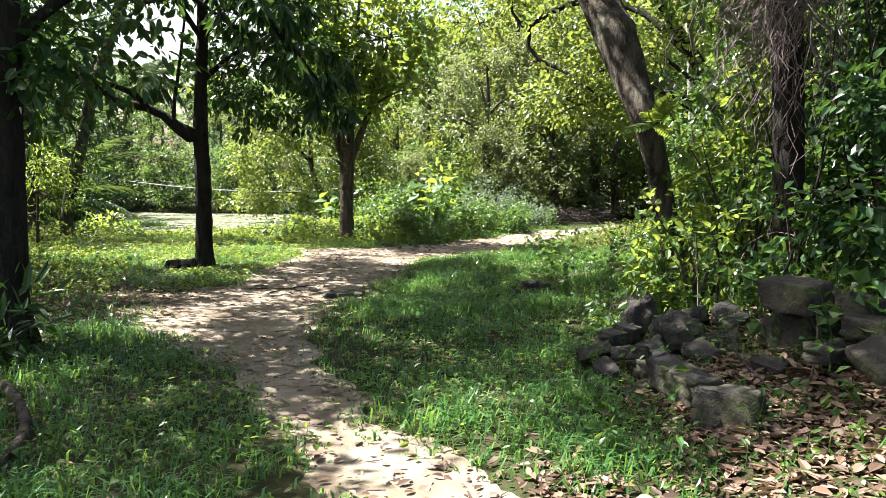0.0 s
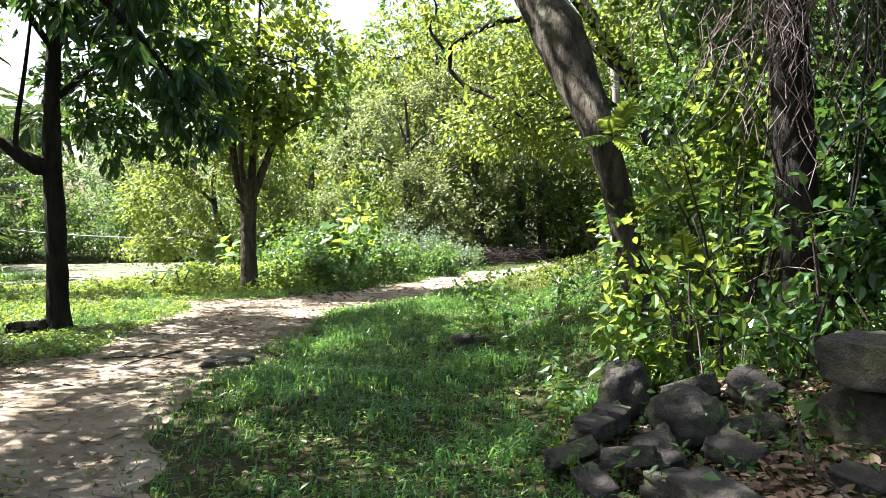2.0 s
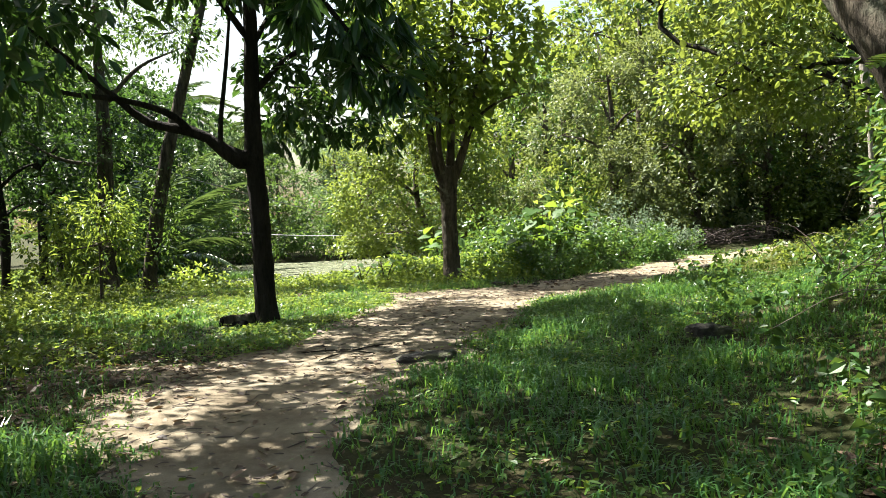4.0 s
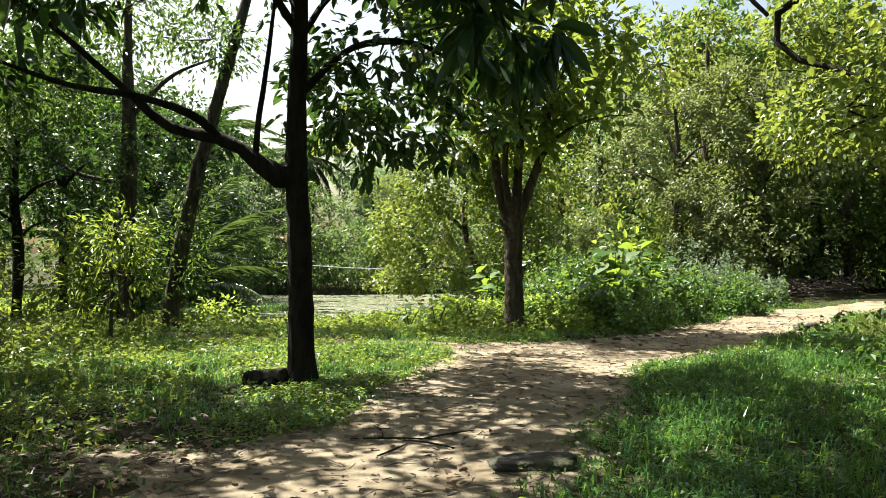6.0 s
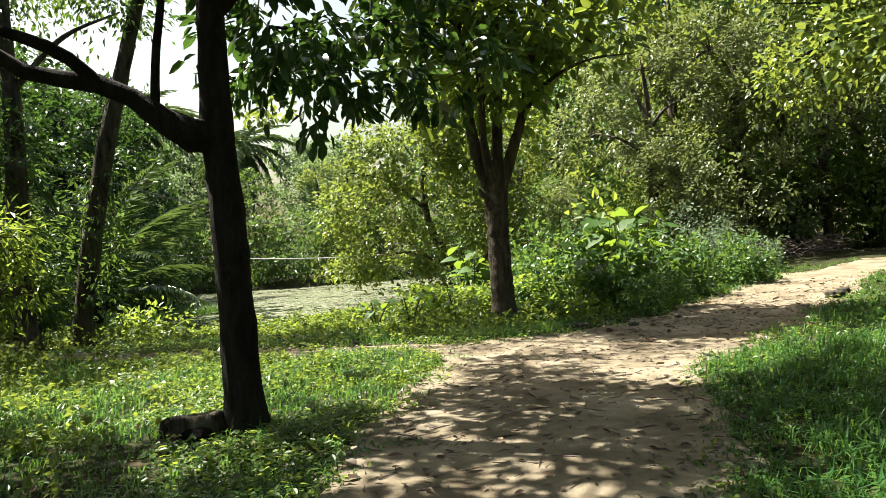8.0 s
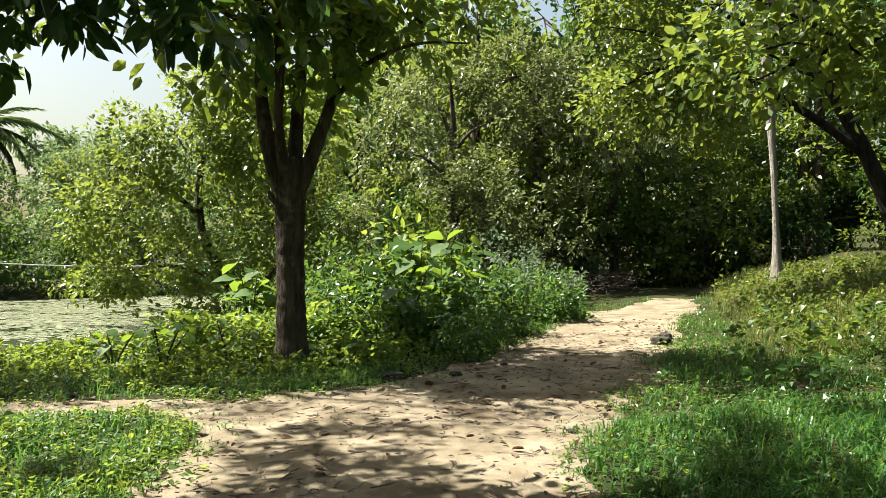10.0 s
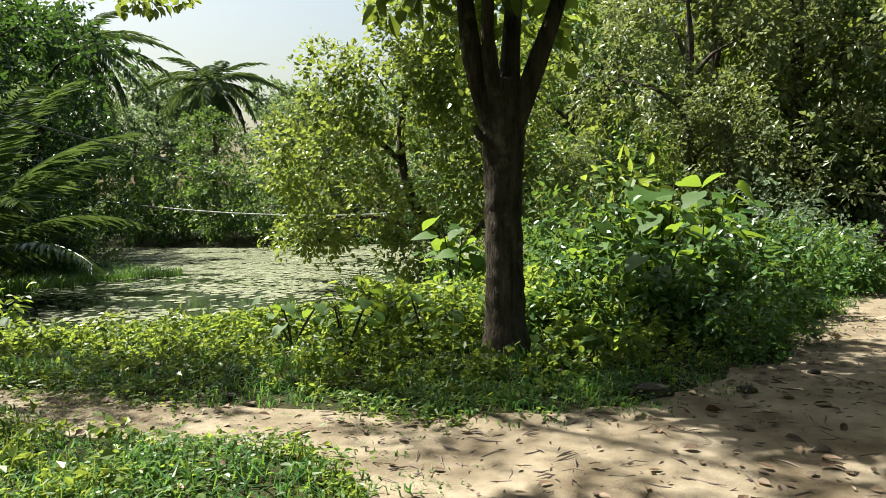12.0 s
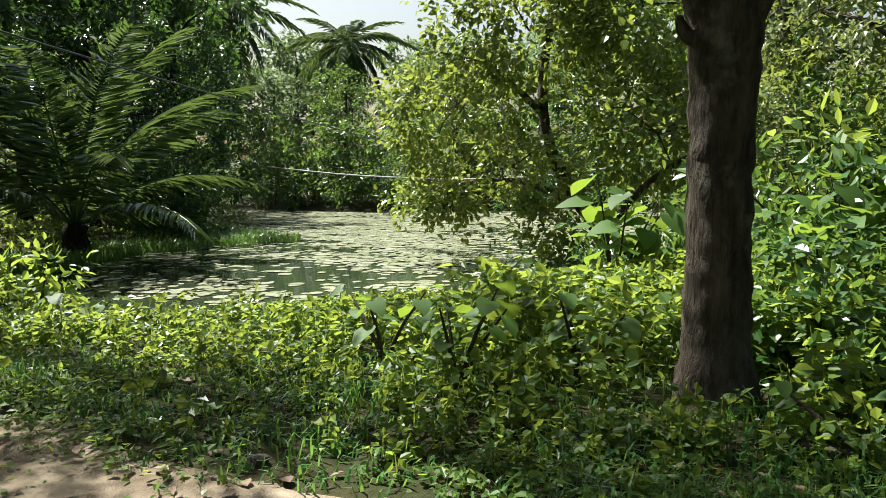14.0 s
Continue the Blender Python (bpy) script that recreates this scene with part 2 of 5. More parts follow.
bark_dark = bark_mat("bark_dark", G(.012, .0105, .008), G(.05, .043, .033), G(.12, .12, .09), .12)
bark_brown = bark_mat("bark_brown", G(.024, .02, .014), G(.165, .138, .1), G(.24, .24, .17), .36)
# near-black brown: the shade on the log is put into its colour
wood_shaded = bark_mat("shaded_wood", G(.004, .0035, .003), G(.013, .011, .009), G(.03, .03, .024), .06)
bark_pale = bark_mat("bark_pale", G(.2, .18, .15), G(.42, .39, .34), G(.5, .5, .44), .3)


def dirt_material():
    m, nt, p = material("packed_dirt")
    n1, n2, n3 = noise_tex(nt, 1.6, 6, 0.62), noise_tex(nt, 9, 6, 0.65), noise_tex(nt, 90, 4, 0.7)
    c = ramp(nt, n1, [(0.3, (.1, .076, .046)), (0.48, (.195, .163, .11)), (0.68, (.305, .264, .19))])
    c = mix(nt, 0.55, c, ramp(nt, n2, [(0.3, (.5, .46, .4)), (0.7, (1, 1, 1))]), "MULTIPLY")
    c = mix(nt, 0.4, c, ramp(nt, n3, [(0.3, (.55, .5, .45)), (0.7, (1, 1, 1))]), "MULTIPLY")
    nt.links.new(c, p.inputs["Base Color"])
    p.inputs["Roughness"].default_value = 0.95
    p.inputs["Specular IOR Level"].default_value = 0.2
    add = nt.nodes.new("ShaderNodeMath")
    nt.links.new(n2, add.inputs[0])
    nt.links.new(n3, add.inputs[1])
    bump(nt, p, add.outputs[0], 0.6, 0.02)
    return m


def soil_material():
    m, nt, p = material("soil_with_moss_and_litter")
    n1, n2, n3 = noise_tex(nt, 1.1, 5), noise_tex(nt, 14, 5, 0.7), noise_tex(nt, 60, 4, 0.7)
    c = ramp(nt, n1, [(0.3, (.026, .032, .012)), (0.5, (.036, .04, .015)), (0.72, (.06, .046, .027))])
    c = mix(nt, 0.7, c, ramp(nt, n2, [(0.3, (.35, .35, .3)), (0.7, (1.1, 1.1, 1)) ]), "MULTIPLY")
    c = mix(nt, 0.4, c, ramp(nt, n3, [(0.3, (.4, .4, .4)), (0.7, (1, 1, 1))]), "MULTIPLY")
    nt.links.new(c, p.inputs["Base Color"])
    p.inputs["Roughness"].default_value = 1.0
    p.inputs["Specular IOR Level"].default_value = 0.1
    bump(nt, p, n2, 0.8, 0.04)
    return m


def rock_material():
    m, nt, p = material("weathered_stone")
    n1, n2, n3 = noise_tex(nt, 2.2, 6, 0.65), noise_tex(nt, 16, 6, 0.7), noise_tex(nt, 4.5, 4, 0.6)
    c = ramp(nt, n1, [(0.3, (.012, .01, .007)), (0.5, (.034, .028, .02)), (0.62, (.068, .055, .04)), (0.8, (.21, .18, .13))])
    c = mix(nt, 0.6, c, ramp(nt, n2, [(0.3, (.4, .38, .36)), (0.7, (1, 1, 1))]), "MULTIPLY")
    moss = ramp(nt, n3, [(0.46, (0, 0, 0)), (0.66, (.65, .65, .65))])
    c = mix(nt, moss, c, (.07, .085, .025))
    nt.links.new(c, p.inputs["Base Color"])
    p.inputs["Roughness"].default_value = 0.9
    bump(nt, p, n2, 1.0, 0.06)
    return m


def water_material():
    m, nt, p = material("pond_water")
    p.inputs["Base Color"].default_value = (.018, .026, .014, 1)
    p.inputs["Roughness"].default_value = 0.06
    p.inputs["IOR"].default_value = 1.33
    bump(nt, p, noise_tex(nt, 3.0, 3), 0.06, 0.02)
    return m


dirt, soil, stone, water = dirt_material(), soil_material(), rock_material(), water_material()
pad_mat = leaf_mat("water_weed", [(0.0, G(.124, .149, .074)), (.5, G(.211, .223, .143)), (1, G(.310, .310, .236))], (.216, .259, .108), .1, .22, .5)
wire_mat, _nt, _p = material("cable_sheath")
_p.inputs["Base Color"].default_value = (.3, .3, .29, 1)
_p.inputs["Roughness"].default_value = .5
wire_dark, _nt, _p = material("dark_cable_sheath")
_p.inputs["Base Color"].default_value = (.03, .03, .03, 1)
_p.inputs["Roughness"].default_value = .5

# ---- terrain ----
PATHS = (
    [(.6, -6, .5), (.55, 3, .48), (.5, 5.2, .34), (-.3, 6.5, .2), (-.85, 7.5, .26), (-1.5, 8.6, .42), (-2.1, 9.7, .85), (-2.45, 10.8, 1.2),
     (-2.3, 12, 1.15), (-2.0, 13.5, 1.1), (-2.1, 15, 1.2), (-2.0, 16.8, 1.35), (-1.6, 18.2, 1.4), (-.5, 19.2, 1.1), (.6, 20.9, 1.0),
     (1.5, 22.8, 1.05), (2.6, 25, 1.0), (3.8, 27, .9), (5.2, 29, .7), (6.2, 31, .3)],
    [(-2.4, 18.5, .8), (-4, 18.75, .42), (-5.3, 18.92, .3), (-7, 19.22, .26), (-9, 19.45, .27), (-12, 20.2, .3), (-16, 20.5, .3)],
    [(-2.6, 11.2, .8), (-3.4, 11.5, .5), (-4.4, 11.6, .2)],
)
POND = [(-15.0, 25.2), (-12.9, 24.2), (-9.3, 24.7), (-7.4, 26.0), (-5.2, 27.7), (-3.5, 31), (-3, 38), (-5, 47), (-8, 48.5),
        (-12, 45), (-16, 44), (-20, 44), (-26, 46), (-26, 40), (-19, 35), (-13.6, 32.6), (-15.6, 30)]


def path_gap(x, y):
    """Metres from the worn edge of the path: below 0 on it."""
    best = np.full(np.shape(x), 1e9)
    for chain in PATHS:
        for (ax, ay, aw), (bx, by, bw) in zip(chain[:-1], chain[1:]):
            dx, dy = bx - ax, by - ay
            t = np.clip(((x - ax) * dx + (y - ay) * dy) / (dx * dx + dy * dy), 0, 1)
            best = np.minimum(best, np.hypot(x - ax - t * dx, y - ay - t * dy) - (aw + t * (bw - aw)))
    return best + (vnoise(x * 2.1, y * 2.1, 11) - .5) * .3 + (vnoise(x * 7, y * 7, 12) - .5) * .14


def pond_gap(x, y):
    """Metres from the pond's shore: below 0 in the pond."""
    x, y = np.asarray(x, float), np.asarray(y, float)
    best = np.full(x.shape, 1e9)
    inside = np.zeros(x.shape, bool)
    for (ax, ay), (bx, by) in zip(POND, POND[1:] + POND[:1]):
        dx, dy = bx - ax, by - ay
        t = np.clip(((x - ax) * dx + (y - ay) * dy) / (dx * dx + dy * dy), 0, 1)
        best = np.minimum(best, np.hypot(x - ax - t * dx, y - ay - t * dy))
        inside ^= ((ay > y) != (by > y)) & (x < dx * (y - ay) / (dy if dy else 1e-9) + ax)
    return np.where(inside, -best, best) + (vnoise(x * .9, y * .9, 21) - .5) * .8


WATER_Z = -0.38


def ground_z(x, y):
    x, y = np.asarray(x, float), np.asarray(y, float)
    edge = 1.7 + np.maximum(0, y - 14) * .36
    z = .26 * np.clip(x - edge, 0, 4.5) * smooth(-8, 3, y)
    z = z + (vnoise(x * .5, y * .5, 1) - .5) * .1 + (vnoise(x * 1.7, y * 1.7, 2) - .5) * .05
    pg = pond_gap(x, y)
    z = z - smooth(4.5, -.8, pg) * .72
    near = smooth(.5, -.3, path_gap(x, y))
    z = z * (1 - .55 * near) - .035 * near
    far = np.hypot(x, y - 30)
    return z + smooth(60, 200, far) * 5


def axis(fine0, fine1, step, far):
    a = list(np.arange(fine0, fine1 + 1e-6, step))
    s, v = step, fine1
    while v < far:
        s *= 1.3
        v += s
        a.append(v)
    s, v = step, fine0
    while v > -far:
        s *= 1.3
        v -= s
        a.insert(0, v)
    return np.array(a)


def grid(xs, ys, zf):
    X, Y = np.meshgrid(xs, ys)
    V = np.stack([X, Y, zf(X, Y)], -1).reshape(-1, 3)
    nx = len(xs)
    i, j = np.meshgrid(np.arange(nx - 1), np.arange(len(ys) - 1))
    a = (j * nx + i).ravel()
    return V, np.stack([a, a + 1, a + nx + 1, a + nx], 1)


V, F = grid(axis(-18, 10, .2, 900), axis(-4, 36, .2, 900), ground_z)
ground = tagged(part_np("ground", V, F, soil, None, "", True), "dark soil with moss, grass roots and leaf litter", "ground", kind="structure")

V, F = grid(np.arange(-13, 8, .07), np.arange(-3, 31.6, .07), ground_z)
cx, cy = V[F].mean(1)[:, 0], V[F].mean(1)[:, 1]
F = F[path_gap(cx, cy) < .45]
used, F = np.unique(F, return_inverse=True)
F = F.reshape(-1, 4)
V = V[used]
V[:, 2] += .014 + (vnoise(V[:, 0] * 9, V[:, 1] * 9, 8) - .5) * .012 - .06 * smooth(.05, .42, path_gap(V[:, 0], V[:, 1]))
tagged(part_np("dirt_path", V, F, dirt, None, "", True), "trodden sandy dirt footpath with dry leaves", "path", kind="structure")

V, F = grid(np.arange(-30, 0, .5), np.arange(22, 51, .5), lambda x, y: x * 0 + WATER_Z)
tagged(part_np("pond_water", V, F, water), "still dark pond water partly covered with weed", "water", kind="structure")

# ---- trees ----
def tree(name, at, trunk, limbs, blobs, clusters, per, size, leaf, bark, label, category="tree", group="", sides=12, seed=1, **kw):
    """A tree at a place: rows of trunk and limbs and the crown's blobs are given from its foot."""
    rng = np.random.default_rng(seed)
    z0 = float(ground_z(at[0], at[1]))
    ob = thing(name, (at[0], at[1], z0), label, category, group)
    t0 = trunk[0]
    rows = [(t0[0], t0[1], t0[2] - .25, t0[3] * 1.55), (t0[0], t0[1], t0[2] + .06, t0[3] * 1.22)] + [(a[0], a[1], a[2] + (.3 if i == 0 else 0), a[3]) for i, a in enumerate(trunk)]
    V, F = limb(rows, 64 if sides > 6 else 20, sides * 2 if sides > 6 else 7, .085, seed)
    part_np("trunk", V, F, bark, ob, "", True)
    for i, l in enumerate(limbs):
        V, F = limb(l, 16 if sides > 6 else 6, 8 if sides > 6 else 4, .15, seed + i)
        part_np("branch", V, F, bark, ob, "", True)
    if blobs:
        tw = Soup()
        V, F = crown(blobs, clusters, per, size, rng, twig=tw, **kw)
        part_np("crown", V, F, leaf, ob)
        V, F = tw.get()
        tagged(part_np("twig", V, F, bark, ob), kind="stuff")
    return ob


# slender dark tree with one long side limb
R = np.array([.89, .45])


def in_plane(rows, r=R):
    return [(a * r[0] + d * -r[1], a * r[1] + d * r[0], z, w) for a, z, w, d in rows]


tree("slender_tree", (-4.42, 14.85),
     [(0, 0, 0, .165), (0, 0, .8, .15), (.0, .0, 1.6, .14), (-.03, 0, 2.4, .135), (-.02, 0, 3.2, .115), (.02, .02, 4.2, .1), (.05, .02, 5.5, .075), (.1, .05, 7, .04)],
     [in_plane([(.04, 2.45, .14, 0), (-.2, 2.45, .15, 0), (-.35, 2.47, .15, 0), (-.5, 2.66, .09, 0), (-.88, 2.88, .08, 0), (-1.4, 3.0, .06, .1), (-2.0, 3.5, .045, .1), (-2.6, 4.05, .035, .1), (-3.3, 4.65, .02, .2)]),
      in_plane([(-.84, 2.82, .055, 0), (-1.1, 3.08, .05, -.1), (-1.6, 3.25, .04, -.3), (-2.4, 3.35, .03, -.5), (-3.2, 3.6, .015, -.7)]),
      in_plane([(-.5, 2.62, .035, 0), (-.47, 3.0, .035, 0), (-.38, 3.6, .03, .05), (-.25, 4.6, .02, .1)]),
      in_plane([(0, 3.4, .05, 0), (.7, 4.0, .04, -.1), (1.5, 4.0, .03, -.2), (2.2, 3.5, .012, -.2)]),
      in_plane([(0, 4.2, .05, 0), (-.8, 5.2, .04, -.2), (-1.8, 5.8, .02, -.4)]),
      in_plane([(0, 4.0, .04, 0), (.4, 4.8, .035, .6), (1.0, 5.4, .02, 1.4)])],
     # most lobes above z 6 are unseen, added to shade the path and grass
     [(1.5, .6, 3.9, 1.0, .9, .6), (1.75, .85, 3.25, .6, .6, .6), (.7, .5, 3.5, .6, .6, .6), (.2, 1.3, 3.1, .7, .7, .45), (.9, 1.6, 3.3, .65, .6, .5), (.6, 1.2, 4.0, .9, .9, .7), (-.2, 1.6, 3.8, .9, .9, .6), (-2.2, -1.2, 4.7, .8, .8, .5), (-.6, -.2, 5.6, 1.6, 1.5, .9), (1.0, .9, 5.6, 1.5, 1.5, .9), (0, .5, 7, 1.6, 1.6, 1.0), (2.4, -.6, 7.0, 1.4, 1.4, .7), (0, -2.6, 7.4, 1.6, 1.5, .7), (1.4, 2.6, 7.6, 1.6, 1.5, .7), (-2.6, 2.0, 7.0, 1.6, 1.5, .7), (-2.6, 3.4, 6.9, 1.5, 1.4, .6), (-1.6, -1.8, 6.3, 1.5, 1.4, .6), (1.6, -2.2, 6.8, 1.3, 1.3, .6), (1.9, -1.6, 6.2, 1.4, 1.3, .7), (1.0, -.7, 6.9, 1.3, 1.2, .6), (-3.8, .3, 6.7, 1.6, 1.5, .6), (-3.4, -1.4, 6.9, 1.4, 1.3, .6)],
     2000, 13, .165, leaf_dark, bark_dark, "slender dark-barked tree with one long limb and drooping leaves", seed=11, droop=.6, ratio=.46, spread=.2, gap=.48, fine=True)

# tree with several stems
tree("forked_tree", (-2.97, 21.1),
     [(0, 0, 0, .205), (0, 0, .7, .185), (.0, 0, 1.5, .175), (.02, 0, 2.2, .19), (.05, 0, 2.6, .15)],
     [[(-.05, 0, 2.15, .13), (-.2, -.05, 2.6, .11), (-.3, -.1, 3.2, .09), (-.3, -.1, 4.2, .07), (-.45, -.1, 5.6, .04)],
      [(-.35, -.1, 4.8, .05), (-1.2, -.5, 5.9, .04), (-2.8, -1.1, 6.9, .015)],
      [(.05, .05, 2.3, .12), (.08, .12, 2.9, .1), (.15, .2, 3.8, .08), (.25, .2, 5.5, .05), (.3, .3, 7, .02)],
      [(.1, -.02, 2.2, .12), (.3, -.05, 2.65, .1), (.5, 0, 3.2, .08), (.75, 0, 4.2, .06), (1.2, .1, 5.6, .03)],
      [(0, -.1, 2.2, .08), (-.08, -.25, 2.9, .07), (-.05, -.35, 3.8, .06), (-.15, -.5, 5.2, .03)],
      [(.5, 0, 3.2, .04), (.9, -.2, 3.7, .035), (1.6, -.3, 4.0, .02), (2.3, -.2, 4.05, .01)],
      [(-.1, -.1, 2.05, .05), (-.2, -.13, 2.12, .04), (-.23, -.15, 2.2, .02)]],
     [(0, 0, 4.8, 1.6, 1.5, 1.0), (-.8, -.2, 4.0, 1.0, 1.0, .6), (.9, .2, 5.4, 1.5, 1.4, 1.0), (-.8, 0, 5.9, 1.5, 1.4, .9), (.3, .2, 6.9, 1.6, 1.6, .9), (-1.6, 1.4, 7.4, 1.5, 1.4, .7), (1.7, -.2, 4.3, .9, .8, .5), (.2, 1.0, 3.7, .9, .8, .5), (.3, -.6, 3.9, .8, .6, .45)],
     720, 11, .2, leaf_bright, bark_brown, "multi-stemmed tree with rough brown bark beside the pond path", seed=21, ratio=.58, spread=.3, gap=.5, fine=True)
forked = bpy.data.objects["forked_tree"]
V, F = limb([(-.3, -.1, 4.2, .045), (-1.8, .4, 5.0, .03), (-3.4, 1.2, 5.0, .02), (-4.7, 1.7, 4.45, .006)], 14, 7, .15, 22)
part_np("branch", V, F, bark_brown, forked, "", True)
V, F = crown([(-4.6, 1.7, 4.3, .55, .5, .22), (-3.7, 1.3, 4.85, .6, .5, .25)], 42, 8, .13, np.random.default_rng(23), ratio=.68, spread=.14, gap=.25, fine=True)
part_np("crown", V, F, leaf_olive, forked, "yellowing round leaves")

# thick leaning tree
tree("leaning_tree", (3.2, 11.5),
     [(0, 0, 0, .16), (-.08, -.05, .6, .15), (-.24, -.1, 1.3, .145), (-.42, -.15, 1.9, .16), (-.6, .15, 2.6, .225), (-.74, .35, 3.1, .27), (-1.15, .8, 4.1, .22), (-1.95, 1.3, 5.6, .16), (-2.6, 1.7, 7.2, .08)],
     [[(-1.0, .4, 3.2, .1), (-.6, .8, 4.0, .08), (.4, 1.0, 5.0, .05), (1.2, 1.4, 5.8, .03)],
      [(-2.0, 1.4, 5.5, .09), (-3.0, 1.4, 6.4, .07), (-4.4, 1.2, 6.9, .04)],
      [(-1.6, 1.0, 4.5, .09), (-1.8, -.6, 5.8, .06), (-3.0, -2.6, 6.9, .03)]],
     # most lobes above z 7 are unseen, added to shade stones and grass
     [(-3, 1.5, 7.3, 2.0, 2.0, 1.0), (-1.5, 3, 6.8, 1.7, 1.7, .9), (1.0, 1.4, 5.8, 1.7, 1.6, 1.0), (-1.8, -2.0, 7.4, .9, .9, .5), (-4.6, 1.0, 7.2, 1.6, 1.6, .8), (-4.2, -1.2, 7.6, 1.6, 1.5, .7), (-4.9, -2.9, 7.2, 1.2, 1.1, .5), (-3.0, -3.6, 7.3, 1.3, 1.2, .5), (.6, .4, 4.2, 1.0, 1.0, .7)],
     860, 16, .15, leaf_mid, bark_brown, "thick leaning tree with mossy brown bark above the stones", seed=31, gap=.4, fine=True)

# tree whose boughs hang over the path's far end
tree("overhanging_tree", (6.2, 17.6),
     [(0, 0, 0, .22), (-.1, 0, 1.2, .2), (-.4, .2, 2.4, .18), (-1.0, .6, 3.6, .15), (-1.7, 1.0, 5.0, .1), (-2.2, 1.3, 6.6, .05)],
     [[(-1.0, .6, 3.6, .1), (-2.2, 1.6, 4.9, .08), (-3.3, 2.3, 5.2, .07), (-4.0, 2.6, 5.0, .062), (-4.5, 2.8, 4.6, .058), (-4.45, 2.75, 4.15, .055), (-4.1, 2.6, 3.8, .05), (-3.6, 2.3, 3.55, .042), (-3.1, 2.0, 3.15, .03), (-2.7, 1.7, 2.7, .012)],
      [(-4.6, 2.8, 4.7, .035), (-4.9, 2.9, 5.2, .035), (-4.75, 2.8, 5.6, .03), (-5.0, 2.7, 6.1, .012)],
      [(-1.6, 1.0, 4.7, .08), (-2.6, .4, 5.6, .06), (-3.6, -.6, 6.2, .035), (-4.6, -1.2, 6.3, .015)],
      [(-.4, .2, 2.4, .07), (-1.6, 1.6, 3.0, .05), (-2.8, 2.2, 2.9, .03), (-3.8, 2.2, 2.5, .012)]],
     [(-3.6, 2.2, 2.9, 1.0, .9, .6), (-2.6, 2.2, 3.6, 1.2, 1.0, .7), (-1.6, 1.6, 2.7, 1.2, 1.0, .7), (-3.2, .8, 4.3, 1.3, 1.2, .7), (-1.6, .6, 5.4, 1.6, 1.5, .9), (-4.2, -.6, 6.2, 1.4, 1.3, .7), (-.4, -.4, 4.0, 1.4, 1.3, 1.0), (-4.5, 2.2, 5.9, 1.2, 1.1, .6)],
     950, 12, .125, leaf_olive, bark_dark, "old tree with crooked boughs hanging over the path", seed=41, ratio=.72, gap=.45, fine=True)

# tree with yellowish leaves at the path's bend
tree("bend_tree", (9.4, 26.4),
     [(0, 0, 0, .2), (-.2, 0, 1.2, .18), (-.7, 0, 2.4, .16), (-1.5, .1, 4, .12), (-2.2, .2, 6.4, .05)],
     [[(-.7, 0, 2.4, .1), (-2.6, -.1, 3.6, .08), (-4.6, -.3, 4.3, .06), (-5.6, -.5, 4.1, .045), (-6.6, -.6, 3.6, .015)], [(-1.4, .1, 3.8, .08), (-3.6, 0, 5.3, .06), (-6.0, -.4, 5.9, .02)],
      [(-4.6, -.3, 4.3, .035), (-5.6, -.8, 4.7, .025), (-6.8, -.8, 4.9, .008)]],
     [(-6.2, -.6, 3.4, .9, .9, .6), (-5.2, -.4, 4.4, 1.3, 1.2, .9), (-4.1, -.3, 3.2, .9, .9, .5), (-4.0, -.1, 5.6, 1.5, 1.4, .9), (-6.1, -.4, 5.8, 1.2, 1.1, .8), (-2.2, .2, 7.2, 1.3, 1.2, .7)],
     760, 13, .13, leaf_olive, bark_dark, "leafy tree with round yellowish leaves over the path's bend", seed=45, ratio=.75, gap=.42, fine=True)

# dark tree at the start
tree("shade_tree", (-3.75, 8.35),
     [(0, 0, 0, .19), (0, 0, 1, .17), (.02, 0, 2.2, .16), (.0, .05, 3.5, .14), (-.1, .1, 5, .1), (-.2, .1, 6.6, .05)],
     [[(0, 0, 2.7, .06), (.5, .5, 3.4, .05), (1.1, 1.2, 3.6, .03), (1.6, 1.8, 3.3, .012)], [(0, 0, 3.6, .07), (.8, -.4, 4.6, .05), (1.8, -.8, 5.2, .02)], [(0, 0, 4.2, .06), (-.8, .8, 5.2, .05), (-1.6, 1.4, 5.6, .02)], [(0, 0, 4.6, .06), (-1.2, 2.0, 5.8, .05), (-2.6, 3.4, 6.4, .02)], [(0, 0, 4.4, .06), (-1.0, -1.0, 5.4, .04), (-2.2, -2.0, 6.0, .02)]],
     # lobes above z 5 are unseen canopy, there to shade path and stones
     [(.9, 1.0, 3.4, .5, .5, .35), (.7, .6, 2.9, .6, .6, .5), (-.9, .5, 6, 1.5, 1.5, .9), (.6, 1.6, 5.6, 1.5, 1.4, .8), (-2.0, -1.8, 6.0, 1.6, 1.5, .7), (-2.4, 1.6, 6.3, 1.6, 1.5, .7), (-1.6, 3.4, 6.2, 1.5, 1.4, .7), (-3.4, 3.4, 6.6, 1.5, 1.4, .7), (1.7, 2.4, 6.6, 1.5, 1.5, .7), (.3, .2, 7.0, 1.1, 1.1, .6), (2.4, .9, 6.8, 1.2, 1.2, .6), (2.4, -.5, 6.6, 1.1, 1.0, .6), (3.0, .2, 7.0, 1.0, 1.0, .5), (-.1, .4, 2.6, .5, .5, .7), (-3.2, -.6, 6.2, 1.5, 1.4, .7), (-1.0, -2.0, 5.6, 1.3, 1.2, .7)],
     1850, 14, .155, leaf_dark, bark_dark, "shady straight-trunked tree with a low bough over the path", seed=51, droop=.5, fine=True)
bough = bpy.data.objects["shade_tree"]
